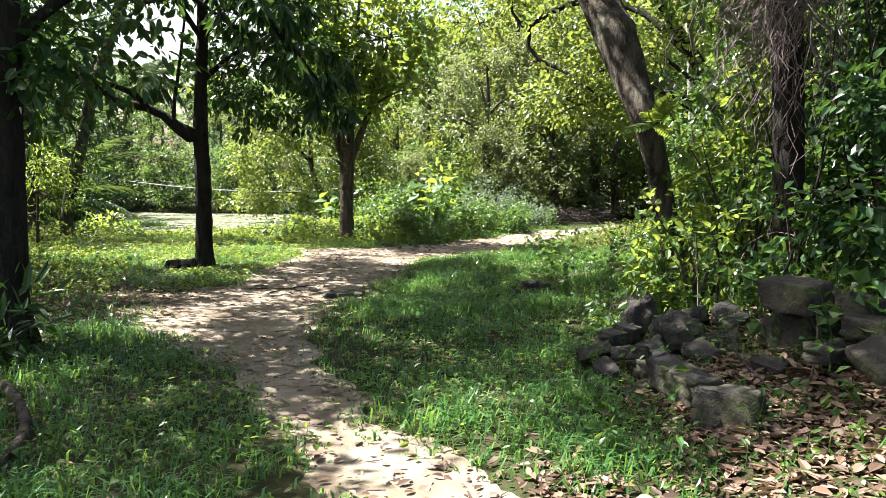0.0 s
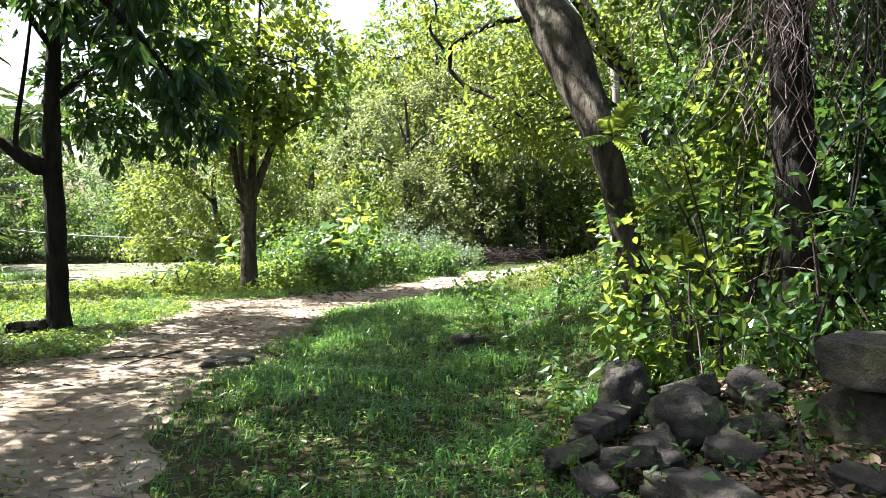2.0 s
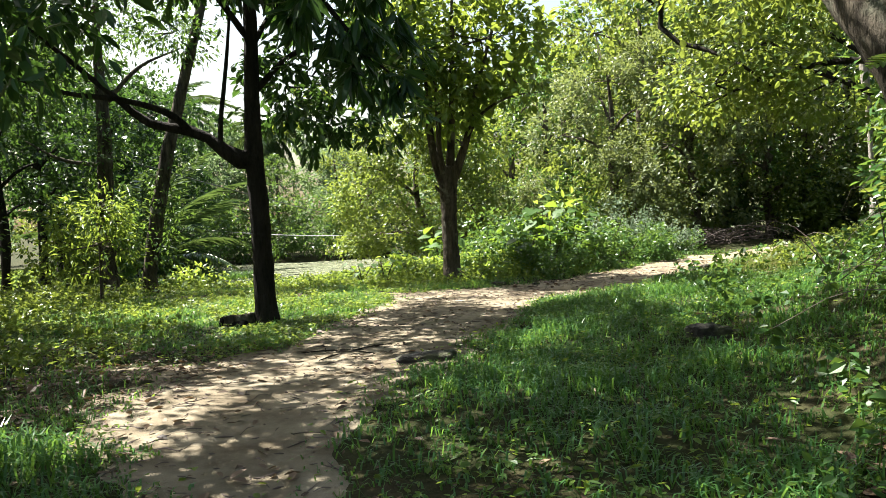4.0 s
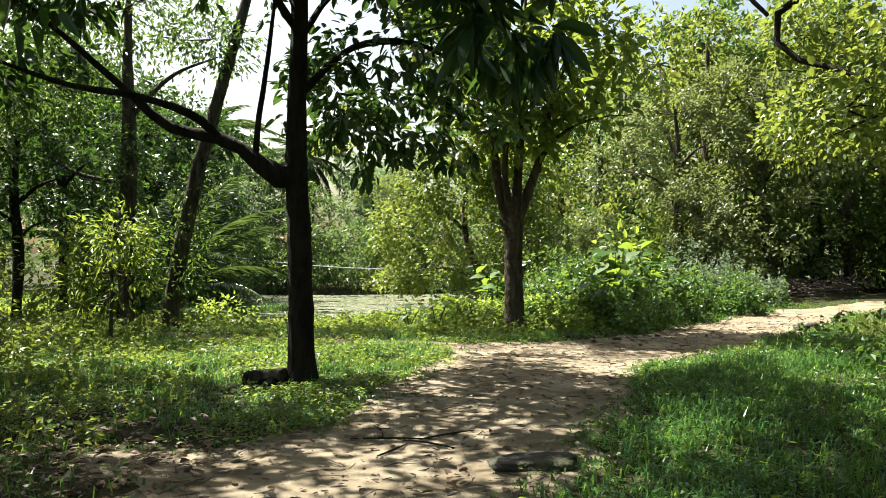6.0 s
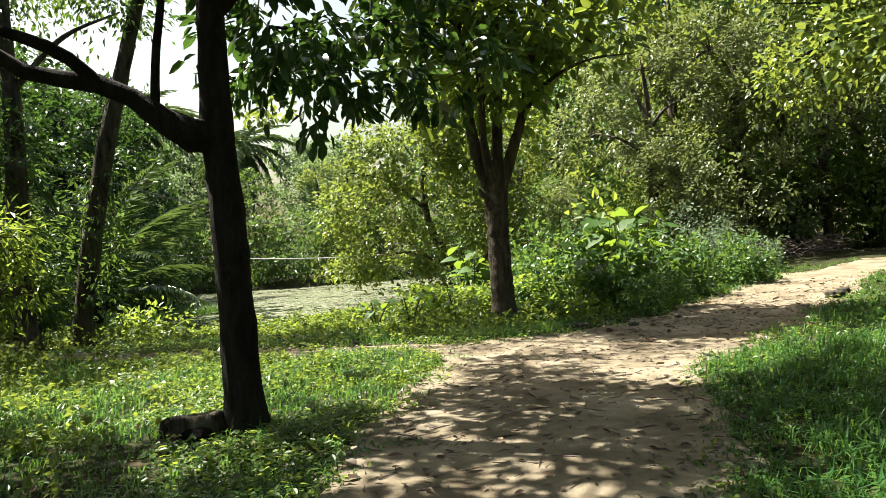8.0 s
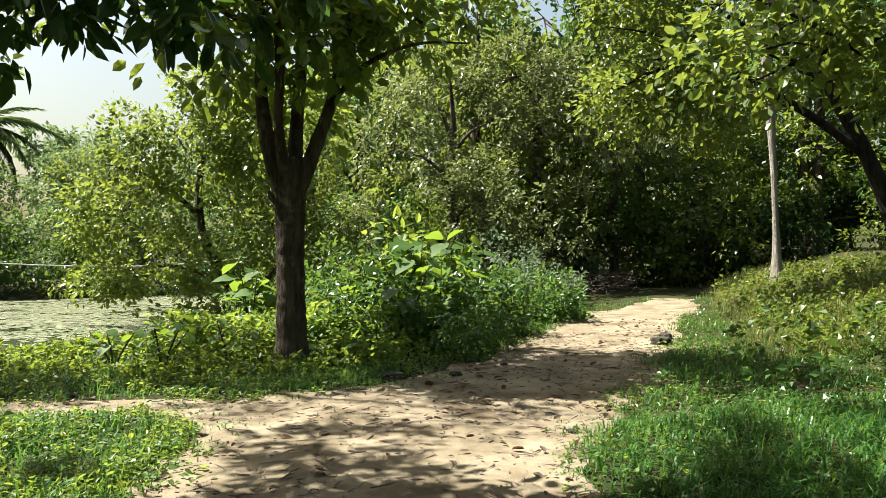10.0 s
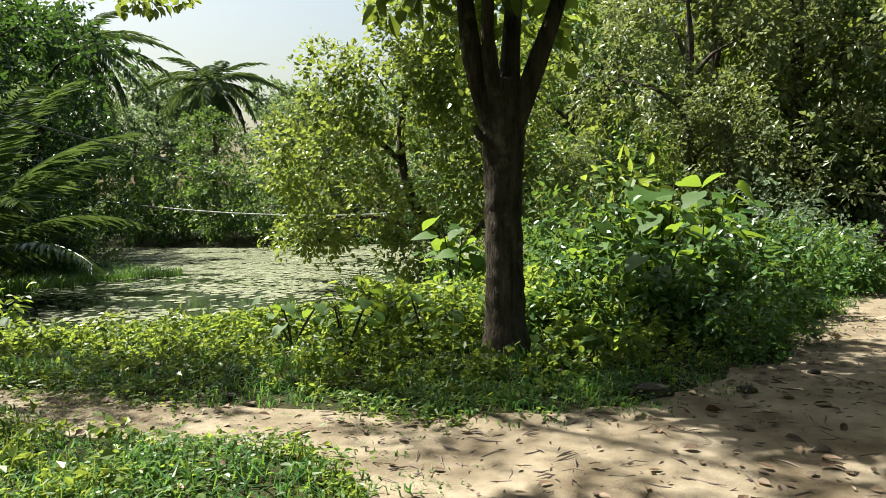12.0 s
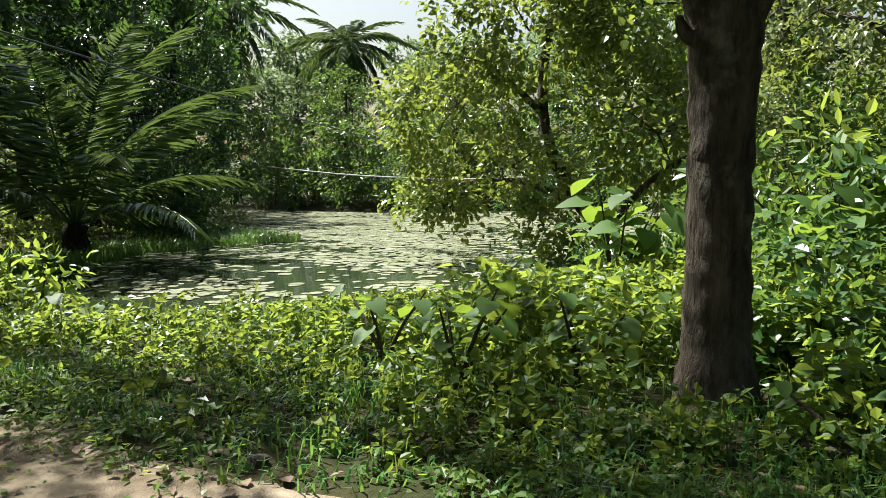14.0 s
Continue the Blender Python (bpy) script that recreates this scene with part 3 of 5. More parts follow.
V, F = limb([(0, 0, 3.6, .06), (.8, .8, 4.0, .05), (1.6, 1.5, 3.7, .035), (2.3, 1.95, 3.0, .022), (2.6, 2.1, 2.55, .012)], 16, 8, .15, 52)
part_np("branch", V, F, bark_dark, bough, "", True)
rng = np.random.default_rng(53)
V, F = crown([(2.62, 2.12, 2.5, .3, .3, .2), (2.4, 1.95, 2.95, .5, .5, .3), (1.95, 1.7, 3.45, .6, .6, .3)], 85, 12, .2, rng, ratio=.27, spread=.05, droop=1.3, gap=.2, fine=True)
part_np("crown", V, F, leaf_dark, bough)

# trees beyond the side path
tree("ivy_clad_tree", (-11.3, 20.4), [(0, 0, 0, .22), (0, 0, 2, .19), (.1, 0, 4, .16), (.0, .1, 6, .1), (0, .2, 8, .05)],
     [[(0, 0, 3.2, .05), (-.9, -.3, 3.4, .04), (-1.8, -.4, 3.9, .015)], [(0, 0, 4.5, .06), (1, .4, 5.6, .04), (1.8, .8, 6, .015)]],
     [(0, 0, 1.6, .5, .5, 1.5), (.1, 0, 3.6, .55, .5, 1.1), (0, 0, 7, 1.7, 1.6, 1.2), (1.6, .8, 6.4, 1.0, 1.0, .7), (-1.5, -.4, 5.4, 1.5, 1.4, .9)],
     520, 15, .14, leaf_mid, bark_brown, "tall tree wrapped in climbing leaves", group="trees by the side path", seed=61, shell=.3)
tree("ivy_clad_tree", (-10.8, 21.2), [(0, 0, 0, .2), (.25, 0, 1.6, .18), (.7, 0, 3.4, .16), (1.3, .1, 5.4, .13), (2.2, .2, 8.4, .09), (2.6, .2, 10, .05)],
     [[(1.9, .1, 7.4, .06), (1.6, .8, 8.6, .04), (1.5, 1.2, 9.4, .02)], [(2.0, .1, 7.8, .05), (2.9, -.4, 9, .04), (3.6, -.9, 9.7, .02)]],
     # lobes near z 10 are unseen, raised to shade the path
     [(.2, 0, 1.2, .8, .7, 1.0), (.7, 0, 3.0, .5, .5, .9), (2.4, .2, 10, 1.2, 1.2, .8), (1.6, 1.2, 9.4, .9, .9, .6), (3.6, -.9, 9.8, .9, .9, .5)],
     360, 15, .13, leaf_mid, bark_brown, "leaning tree trunk with creepers beside the pond", group="trees by the side path", seed=62, shell=.3)
tree("ivy_clad_tree", (-14.5, 19.5), [(0, 0, 0, .2), (0, 0, 2, .18), (.1, 0, 4, .15), (.3, .1, 7, .06)], [],
     [(0, 0, 2.0, .5, .5, 1.2), (.2, 0, 6.8, 2.6, 2.5, 1.8), (-.6, .5, 4.6, 1.4, 1.4, .9)],
     420, 15, .15, leaf_mid, bark_brown, "tall green tree with a leafy trunk", group="trees by the side path", seed=63, shell=.3)
tree("sapling", (-9.2, 17.4), [(0, 0, 0, .035), (.02, 0, .8, .03), (.0, .03, 1.6, .02), (.02, 0, 2.3, .008)],
     [[(0, 0, 1.0, .012), (.3, .1, 1.3, .01), (.6, .2, 1.35, .004)]],
     [(0, 0, 1.3, .75, .7, .4), (.1, 0, 1.9, .5, .5, .35), (-.2, 0, .8, .5, .5, .25)], 190, 11, .14, leaf_bright, bark_brown,
     "young sapling with bright green leaves", seed=64, ratio=.3, droop=.6, shell=.2)

# spreading tree over the pond
tree("pond_tree", (-4.6, 30.2),
     [(0, 0, 0, .16), (-.4, 0, .8, .15), (-1.0, .1, 1.6, .13), (-1.5, .2, 2.6, .11), (-1.6, .3, 3.8, .09), (-1.3, .3, 5.2, .06), (-.6, .3, 6.4, .03)],
     [[(-.8, 0, 1.3, .07), (-2.0, .2, 1.8, .05), (-3.6, .7, 1.75, .03), (-5.2, 1.3, 1.35, .01)], [(-1.5, .2, 3, .07), (-2.6, -.2, 4, .05), (-3.6, -.4, 4.3, .02)],
      [(-1.4, .3, 4.6, .06), (-.2, -.4, 5.4, .05), (1.2, -.8, 5.7, .02)], [(-.4, 0, .9, .07), (.6, -.8, 1.9, .05), (1.4, -1.2, 2.4, .02)]],
     [(-1.8, 0, 4.6, 2.0, 1.7, 1.4), (-3.2, -.3, 3.2, 1.5, 1.3, 1.1), (-2.0, -.5, 2.1, 1.4, 1.1, .7), (-3.4, -.8, 1.5, .8, .7, .4), (.3, -.4, 4.8, 1.8, 1.6, 1.2), (.6, -.9, 2.6, 1.6, 1.2, 1.1), (-.8, .2, 6.1, 1.5, 1.4, .8), (-.8, -1.0, .9, 1.4, .9, .6), (-5.1, 1.25, 1.4, .5, .4, .22), (-4.2, .9, 1.75, .5, .5, .3)],
     1500, 15, .125, leaf_olive, bark_brown, "broad tree with rounded yellowish leaves leaning over the pond", seed=71, ratio=.68, gap=.46, shell=.4, fine=True, spread=.26)

# ---- forest behind ----
def forest_tree(seed, h, r, leaf, bark, clusters=560, per=16, size=.2, low=.3, label="tall forest tree with a dense green crown"):
    rng = np.random.default_rng(seed)
    trunk = [(0, 0, 0, .22), (.1, 0, h * .25, .19), (.0, .2, h * .5, .15), (.1, .1, h * .75, .1), (0, 0, h * .93, .04)]
    limbs, blobs = [], []
    for i in range(7):
        a = i * 2.4 + rng.random()
        z = h * (low + (.92 - low) * (i + .5) / 7)
        q = r * (.75 - .35 * abs((i + .5) / 7 - .35)) * (.75 + .4 * rng.random())
        x, y = math.cos(a) * q, math.sin(a) * q
        limbs.append([(0, .1, z * .8, .07), (x * .5, y * .5, z * .95, .05), (x, y, z, .015)])
        b = r * (.5 + .25 * rng.random())
        blobs.append((x, y, z, b, b, b * .7))
    blobs.append((0, 0, h * .9, r * .6, r * .6, h * .13))
    return tree("forest_tree", (0, 90), trunk, limbs, blobs, clusters, per, size, leaf, bark, label, group="forest behind the pond and path", seed=seed, shell=.5, gap=.56, spread=.3, sides=5, ratio=.6)


def copies(ob, places):
    """Puts the thing at the first place and copies at the others: x, y, turn, size."""
    for i, (x, y, turn, size) in enumerate(places):
        m = Matrix.LocRotScale((x, y, float(ground_z(x, y)) - .05), Euler((0, 0, radians(turn))), None)
        o = ob if i == 0 else copy_thing(ob, m)
        o.matrix_basis = m @ Matrix.Diagonal((size, size, size * (.94 + .12 * ((i * 7) % 5) / 4), 1))


ft_mid = forest_tree(81, 9, 3.0, leaf_mid, bark_brown, 430, 26, .2, .12)
ft_olive = forest_tree(82, 8.5, 3.1, leaf_olive, bark_brown, 430, 26, .2, .1, "forest tree with an olive-green crown")
ft_yellow = forest_tree(85, 8, 2.6, leaf_pale, bark_brown, 470, 28, .17, .1, "pale yellow-green tree at the wood's edge")
copies(ft_yellow, [(.7, 35.2, 0, 1.0), (4.0, 36.4, 100, 1.05), (7.2, 38.4, 200, 1.1)])
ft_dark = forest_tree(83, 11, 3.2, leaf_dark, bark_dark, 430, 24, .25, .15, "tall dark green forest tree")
ft_far = forest_tree(84, 12, 3.6, leaf_hazed, bark_brown, 460, 12, .37, .2, "distant forest tree with leaf colour paled for haze")
copies(ft_mid, [(-2.5, 42, 0, 1.1), (6.5, 40.5, 80, 1.35), (15, 38.5, 150, 1.2), (-36, 38, 20, .9), (16.5, 30, 200, 1.0), (-20.5, 49, 60, .75), (12, 13.5, 130, .9), (-21, 12, 10, .9), (8.5, 22, 40, .75), (-30, 27, 10, .9), (-33, 31, 200, .9), (-39, 29, 90, 1.0)])
copies(ft_olive, [(4.2, 43, 10, 1.35), (-1, 48, 200, 1.35), (2.2, 39, 30, 1.25), (9.8, 42, 100, 1.4), (-4.5, 44, 200, 1.1), (15, 38, 300, 1.1), (-14.5, 48.5, 70, .75), (-30, 42, 10, .9), (-24, 24, 50, .9)])
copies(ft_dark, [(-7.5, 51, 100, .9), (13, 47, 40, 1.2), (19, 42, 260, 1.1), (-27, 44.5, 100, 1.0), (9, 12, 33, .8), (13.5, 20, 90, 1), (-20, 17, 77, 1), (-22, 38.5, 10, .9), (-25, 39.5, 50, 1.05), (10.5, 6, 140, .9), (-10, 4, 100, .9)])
ft_high = forest_tree(86, 10, 2.9, leaf_dark, bark_dark, 430, 24, .22, .36, "tall dark tree by a clearing, some copies unseen for shade")
# copies at (-9.3, 13.0), (-13.5, 15.3), (-15.9, 22.0) are unseen, added for shade
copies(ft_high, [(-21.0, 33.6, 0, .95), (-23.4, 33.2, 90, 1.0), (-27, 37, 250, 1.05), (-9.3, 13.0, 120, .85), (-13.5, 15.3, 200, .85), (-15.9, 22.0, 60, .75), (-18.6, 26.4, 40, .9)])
ft_wall = forest_tree(87, 13, 4.2, leaf_mid, bark_brown, 560, 26, .29, .08, "tall broad tree on the wooded slope")
copies(ft_wall, [(-3, 54, 0, 1.15), (3.5, 52, 90, 1.25), (10.5, 53, 200, .95), (17, 50, 20, .95), (23, 44, 140, 1.2), (24, 36, 260, 1.1), (20, 28, 70, 1.0), (7, 60, 160, 1.15), (16, 60, 310, 1.1)])
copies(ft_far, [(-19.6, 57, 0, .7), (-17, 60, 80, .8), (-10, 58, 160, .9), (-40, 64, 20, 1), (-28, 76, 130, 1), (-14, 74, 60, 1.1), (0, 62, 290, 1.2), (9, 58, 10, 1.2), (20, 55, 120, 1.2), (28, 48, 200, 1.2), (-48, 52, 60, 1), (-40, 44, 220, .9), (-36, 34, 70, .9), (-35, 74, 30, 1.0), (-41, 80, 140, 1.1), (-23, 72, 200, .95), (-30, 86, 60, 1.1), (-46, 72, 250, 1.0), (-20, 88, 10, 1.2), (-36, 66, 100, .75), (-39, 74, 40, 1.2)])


# ---- shrubs ----
def shrub(name, at, h, r, leaf, label, clusters, per, size, seed, category="shrub", group="", ratio=.5, fine=False, stems=7, droop=.3, gap=.35):
    rng = np.random.default_rng(seed)
    ob = thing(name, (at[0], at[1], float(ground_z(*at)) - .03), label, category, group)
    s = Soup()
    blobs = []
    for i in range(stems):
        a, q = rng.random() * 6.28, r * (.2 + .65 * rng.random())
        top = np.array([math.cos(a) * q, math.sin(a) * q, h * (.4 + .5 * rng.random())])
        s.add(*limb([(top[0] * .15, top[1] * .15, 0, .02), (top[0] * .5, top[1] * .5, top[2] * .6, .014), (*top, .005)], 6, 5))
        b = r * (.35 + .25 * rng.random())
        blobs.append((*top, b, b, min(b, h * .3)))
        blobs.append((top[0] * 1.1, top[1] * 1.1, top[2] * .45, b, b, min(b, h * .25)))
    V, F = s.get()
    tagged(part_np("stem", V, F, bark_brown, ob), kind="stuff")
    V, F = crown(blobs, clusters, per, size, rng, ratio=ratio, spread=size * 1.6, droop=droop, gap=gap, shell=.35, fine=fine)
    part_np("foliage", V, F, leaf, ob)
    return ob


# low woods along the far banks
bank = shrub("bank_shrub", (-10, 50), 3.2, 2.4, leaf_mid, "dense green shrub on the pond's far bank", 340, 13, .23, 91, group="shrubs on the far banks")
copies(bank, [(-8, 49.5, 0, 1), (-12, 48.6, 70, 1.1), (-16, 47.6, 140, 1), (-20, 47.4, 200, 1.1), (-24, 47.5, 20, 1.2), (-28, 42, 90, 1.2), (-3.2, 46.5, 240, 1.1), (-1.8, 41, 310, 1), (-1.4, 34.5, 30, .95)])
bank2 = shrub("bank_shrub", (-10, 52), 2.8, 2.2, leaf_olive, "bushy olive shrub at the wood's edge", 340, 13, .2, 92, group="shrubs on the far banks")
copies(bank2, [(-20.5, 36.5, 0, 1), (-23.5, 38, 70, 1.1), (.6, 35.8, 150, 1), (3.2, 37, 250, .9), (9.3, 38, 20, 1.1), (15.5, 33, 100, 1), (14, 26, 180, 1), (-20.5, 34.5, 250, .9), (-14, 46.5, 130, .9), (-30, 31, 40, 1.1), (-33, 35, 190, 1.2), (-34, 26, 300, 1.2), (-30, 22.5, 80, 1.1)])
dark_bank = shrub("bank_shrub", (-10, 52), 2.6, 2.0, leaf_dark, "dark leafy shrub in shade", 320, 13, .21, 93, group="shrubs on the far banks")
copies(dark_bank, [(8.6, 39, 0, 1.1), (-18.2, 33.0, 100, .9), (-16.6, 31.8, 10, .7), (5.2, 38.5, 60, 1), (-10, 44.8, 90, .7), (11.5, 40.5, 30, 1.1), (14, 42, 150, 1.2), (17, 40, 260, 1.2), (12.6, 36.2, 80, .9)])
copies(shrub("yellow_shrub", (1.6, 33.2), 4.4, 1.9, leaf_pale, "tall yellow-green shrub at the wood's edge", 480, 15, .13, 94, gap=.4, stems=9, ratio=.65), [(1.7, 33.4, 0, 1), (-2.6, 33.8, 100, .8)])
shrub("papaya_like_shrub", (-1.3, 31.5), 3.6, .9, leaf_bright, "slim shrub with hanging bright green leaves", 60, 9, .34, 95, ratio=.4, droop=.8, fine=True, stems=4)
copies(shrub("pale_creeper", (.5, 26.6), 1.75, 1.5, leaf_grey, "pale grey-green creeper heaped over a bush", 260, 13, .12, 96), [(.5, 27.2, 0, 1), (2.0, 29.4, 90, .8)])
copies(shrub("undergrowth_shrub", (-1.2, 23), 1.25, 1.25, leaf_mid, "lush green undergrowth beside the path", 400, 11, .115, 97, fine=True, ratio=.62, group="undergrowth round the forked tree"),
       [(-1.1, 23.2, 0, 1), (-.1, 24.8, 70, 1), (-1.9, 24.9, 140, 1.1), (.9, 26.2, 210, .85), (-3.6, 25.4, 280, .9), (-.6, 22.0, 20, .62), (-2.0, 22.4, 100, .75), (1.6, 27.8, 30, .7), (2.6, 30, 120, .7)])

# growth round the ivy-clad trees
for i, (x, y, h, r, leaf, n) in enumerate([(-12.7, 22.3, 2.6, 1.0, leaf_mid, 260), (-10.2, 22.6, .8, .7, leaf_bright, 180), (-12.7, 20.9, 2.6, 1.1, leaf_bright, 240), (-13.6, 22.6, 3.2, 1.3, leaf_mid, 280)]):
    shrub("creeper_shrub", (x, y), h, r, leaf, "dense creeper-covered shrub round the ivy-clad trees", n, 13, .13, 120 + i, group="creepers by the side path", fine=True)

# wild growth by the stones
for i, (x, y, h, r, leaf, n, size) in enumerate([
        (3.75, 10.1, 1.5, .6, leaf_mid, 260, .08), (4.9, 9.6, 4.6, 1.0, leaf_dark, 420, .09), (5.4, 8.2, 5.2, 1.3, leaf_dark, 480, .1), (4.7, 12.4, 4.2, 1.2, leaf_mid, 480, .1),
        (5.8, 11.2, 5.6, 1.6, leaf_dark, 480, .11), (6.6, 9.0, 5.6, 1.5, leaf_dark, 400, .12), (4.1, 13.9, 2.0, 1.0, leaf_olive, 380, .09), (4.8, 14.6, 3.4, 1.3, leaf_mid, 400, .1),
        (6.8, 7.0, 5, 1.5, leaf_dark, 360, .12), (2.9, 9.3, 1.1, .55, leaf_bright, 200, .075), (5.4, 16.2, 2.6, 1.2, leaf_mid, 320, .1), (7.4, 13, 6, 1.8, leaf_dark, 360, .14), (6.2, 5.2, 4.2, 1.2, leaf_dark, 300, .12),
        (3.9, 11.0, 2.4, .8, leaf_bright, 340, .08), (4.4, 8.0, 2.6, .8, leaf_dark, 340, .08), (3.7, 8.9, 1.2, .5, leaf_mid, 180, .075)]):
    shrub("thicket_shrub", (x, y), h, r, leaf, "tangled shrub with small leaves above the stones", int(n * 1.1), 14, size * 1.3, 100 + i, group="thicket above the stones", fine=True, stems=7, gap=.4, ratio=.58)


def hanging_vines(name, at, n, top, spread, mat, label, seed, thick=.006, leafy=None):
    rng = np.random.default_rng(seed)
    ob = thing(name, (at[0], at[1], float(ground_z(*at))), label, "vines")
    s = Soup()
    for i in range(n):
        x, y = rng.normal(size=2) * spread
        z1 = top * (.75 + .3 * rng.random())
        z0 = z1 - top * (.12 + .4 * rng.random() ** 1.6)
        k = 12
        t = np.linspace(0, 1, k)
        wob = np.cumsum(rng.normal(size=(k, 2)) * .085, 0)
        P = np.stack([x + wob[:, 0], y + wob[:, 1], z1 + (max(z0, .05) - z1) * t], 1)
        s.add(*tube(P, np.full(k, thick * (.5 + rng.random())), 4))
    V, F = s.get()
    tagged(part_np("stem", V, F, mat, ob), kind="stuff")
    if leafy:
        V, F = crown([(0, 0, top * .55, spread * 1.5, spread * 1.5, top * .5)], 160, 10, .1, rng, shell=.1, gap=.3)
        part_np("foliage", V, F, leafy, ob)
    return ob


tree("vine_clad_tree", (3.85, 9.5), [(0, 0, 0, .17), (-.05, 0, 1.5, .15), (-.12, .05, 3, .15), (-.1, .1, 5, .12), (0, .1, 7, .05)],
     [[(-.1, .1, 4.5, .07), (-.6, .7, 5.6, .05), (-1.2, 1.2, 6.3, .02)], [(-.1, .1, 4.8, .07), (.8, -.6, 5.8, .05), (1.6, -1.2, 6.4, .02)]],
     # lobes above z 6 are an unseen crown added to shade the thicket
     [(-.2, 0, 4.9, .8, .8, .5), (-.9, .9, 6.4, 1.3, 1.2, .7), (1.4, -1, 6.4, 1.5, 1.4, .8), (.1, .3, 7.2, 1.4, 1.4, .7), (-.6, -1.4, 6.6, 1.2, 1.2, .6)], 380, 14, .13, leaf_dark, bark_dark,
     "dark tree trunk hung with dry vines above the stones", seed=66, ratio=.5, fine=True)
hanging_vines("dry_vine_curtain", (3.55, 9.15), 330, 4.3, .2, vine_dry, "curtain of dry brown hanging vines", 131, .0035)
hanging_vines("dry_vine_curtain", (4.3, 8.5), 160, 4.8, .4, vine_dry, "curtain of dry brown hanging vines", 132, .003)
hanging_vines("green_vine_curtain", (5.1, 10.2), 90, 5.0, .6, bark_brown, "green vines hanging from the thicket", 133, .008, leaf_mid)

# ---- palms ----
def frond_mesh(name, length, leaflet, seed, pairs=52, arch=.55, droop=.5):
    """A feather frond along +x that arches down."""
    rng = np.random.default_rng(seed)
    t = np.linspace(0, 1, 14)
    P = np.stack([length * t * (1 - .12 * t * t), np.zeros(14), -arch * length * t ** 2.2], 1)
    V, F = tube(P, .03 * (1 - .85 * t), 5)
    s = Soup()
    s.add(V, F)
    u = np.repeat(np.linspace(.16, .99, pairs), 2)
    side = np.tile([1.0, -1.0], pairs)
    B = np.stack([np.interp(u, t, P[:, i]) for i in range(3)], 1)
    tang = unit(np.stack([np.interp(u, t, np.gradient(P[:, i])) for i in range(3)], 1))
    D = unit(tang * (.5 + .5 * u)[:, None] + np.stack([u * 0, side, u * 0 - droop], 1) + rng.normal(size=(len(u), 3)) * .1)
    L = leaflet * (.55 + .6 * np.sin(np.pi * np.clip(u, .05, .95))) * (.85 + .3 * rng.random(len(u)))
    V, F = leaves(B, D, np.tile([0, 0, 1.0], (len(u), 1)) + rng.normal(size=(len(u), 3)) * .25, L, L * .085 + .02)
    s.add(V, np.concatenate([F, F[:, 2:]], 1))
    return mesh_np(name, *s.get(), leaf_palm)


def palm(name, at, height, trunk_r, length, leaflet, count, label, seed, low=-25, high=78, bark=None, lean=(0, 0), arch=.55):
    rng = random.Random(seed)
    ob = thing(name, (at[0], at[1], float(ground_z(*at))), label, "palm tree")
    rows = [(0, 0, -.2, trunk_r * 1.5), (0, 0, .3, trunk_r * 1.1), (lean[0] * .3, lean[1] * .3, height * .5, trunk_r), (lean[0], lean[1], height, trunk_r * .85)]
    V, F = limb(rows, 24, 9, .12, seed)
    part_np("trunk", V, F, bark or bark_brown, ob, "", True)
    meshes = [frond_mesh("frond", length, leaflet, seed + k, arch=arch + .1 * k) for k in range(2)]
    for i in range(count):
        o = new("frond", meshes[i % 2])
        o.parent = ob
        e = low + (high - low) * ((i + .5) / count) ** .8
        o.matrix_basis = Matrix.LocRotScale((lean[0], lean[1], height - .05), Euler((radians(rng.uniform(-20, 20)), radians(-e), radians(i * 137.5 + rng.uniform(-15, 15)))), [rng.uniform(.85, 1.1)] * 3)
    return ob


palm("pond_palm", (-16.2, 28.6), .9, .28, 5.0, .9, 17, "bushy palm with broad drooping fronds on the pond bank", 201, 22, 87, bark_dark, arch=.42)
palm("coconut_palm", (-28.9, 65.2), 10.6, .17, 4.2, 1.0, 30, "tall coconut palm beyond the pond", 202, arch=.65, low=-70, high=64)
palm("coconut_palm", (-29.6, 51), 10.4, .17, 4.4, 1.0, 28, "tall coconut palm behind a dark tree", 203, arch=.7, low=-55, high=64)
palm("slim_palm", (8.3, 29.3), 12, .15, 4.0, .9, 18, "slim palm with a pale smooth trunk", 204, bark=bark_pale, lean=(-.6, 0))


# ---- plants with large leaves ----
def broad_leaf_mesh(name, size, mat, seed):
    """A heart-shaped leaf along +x with a folded midrib."""
    rng = np.random.default_rng(seed)
    half = [(0, 0), (-.08, .2), (.05, .38), (.3, .43), (.6, .3), (.85, .12), (1.0, 0)]
    mid = [(0, 0), (.02, 0), (.12, 0), (.32, 0), (.6, 0), (.85, 0), (1.0, 0)]
    V, F = [], []
    for x, _ in mid:
        V.append((x * size, 0, -.16 * x * x * size))
    for s in (1, -1):
        b = len(V)
        for x, y in half:
            V.append((x * size, s * y * size, (.1 * y - .16 * x * x + .03 * rng.normal()) * size))
        for i in range(6):
            q = (i, i + 1, b + i + 1, b + i)
            F.append(q if s < 0 else q[::-1])
    return mesh_np(name, V, F, mat, True)


broad = [broad_leaf_mesh("leaf", .3, leaf_broad, 5), broad_leaf_mesh("leaf", .24, leaf_broad, 6), broad_leaf_mesh("leaf", .34, leaf_broad, 7)]


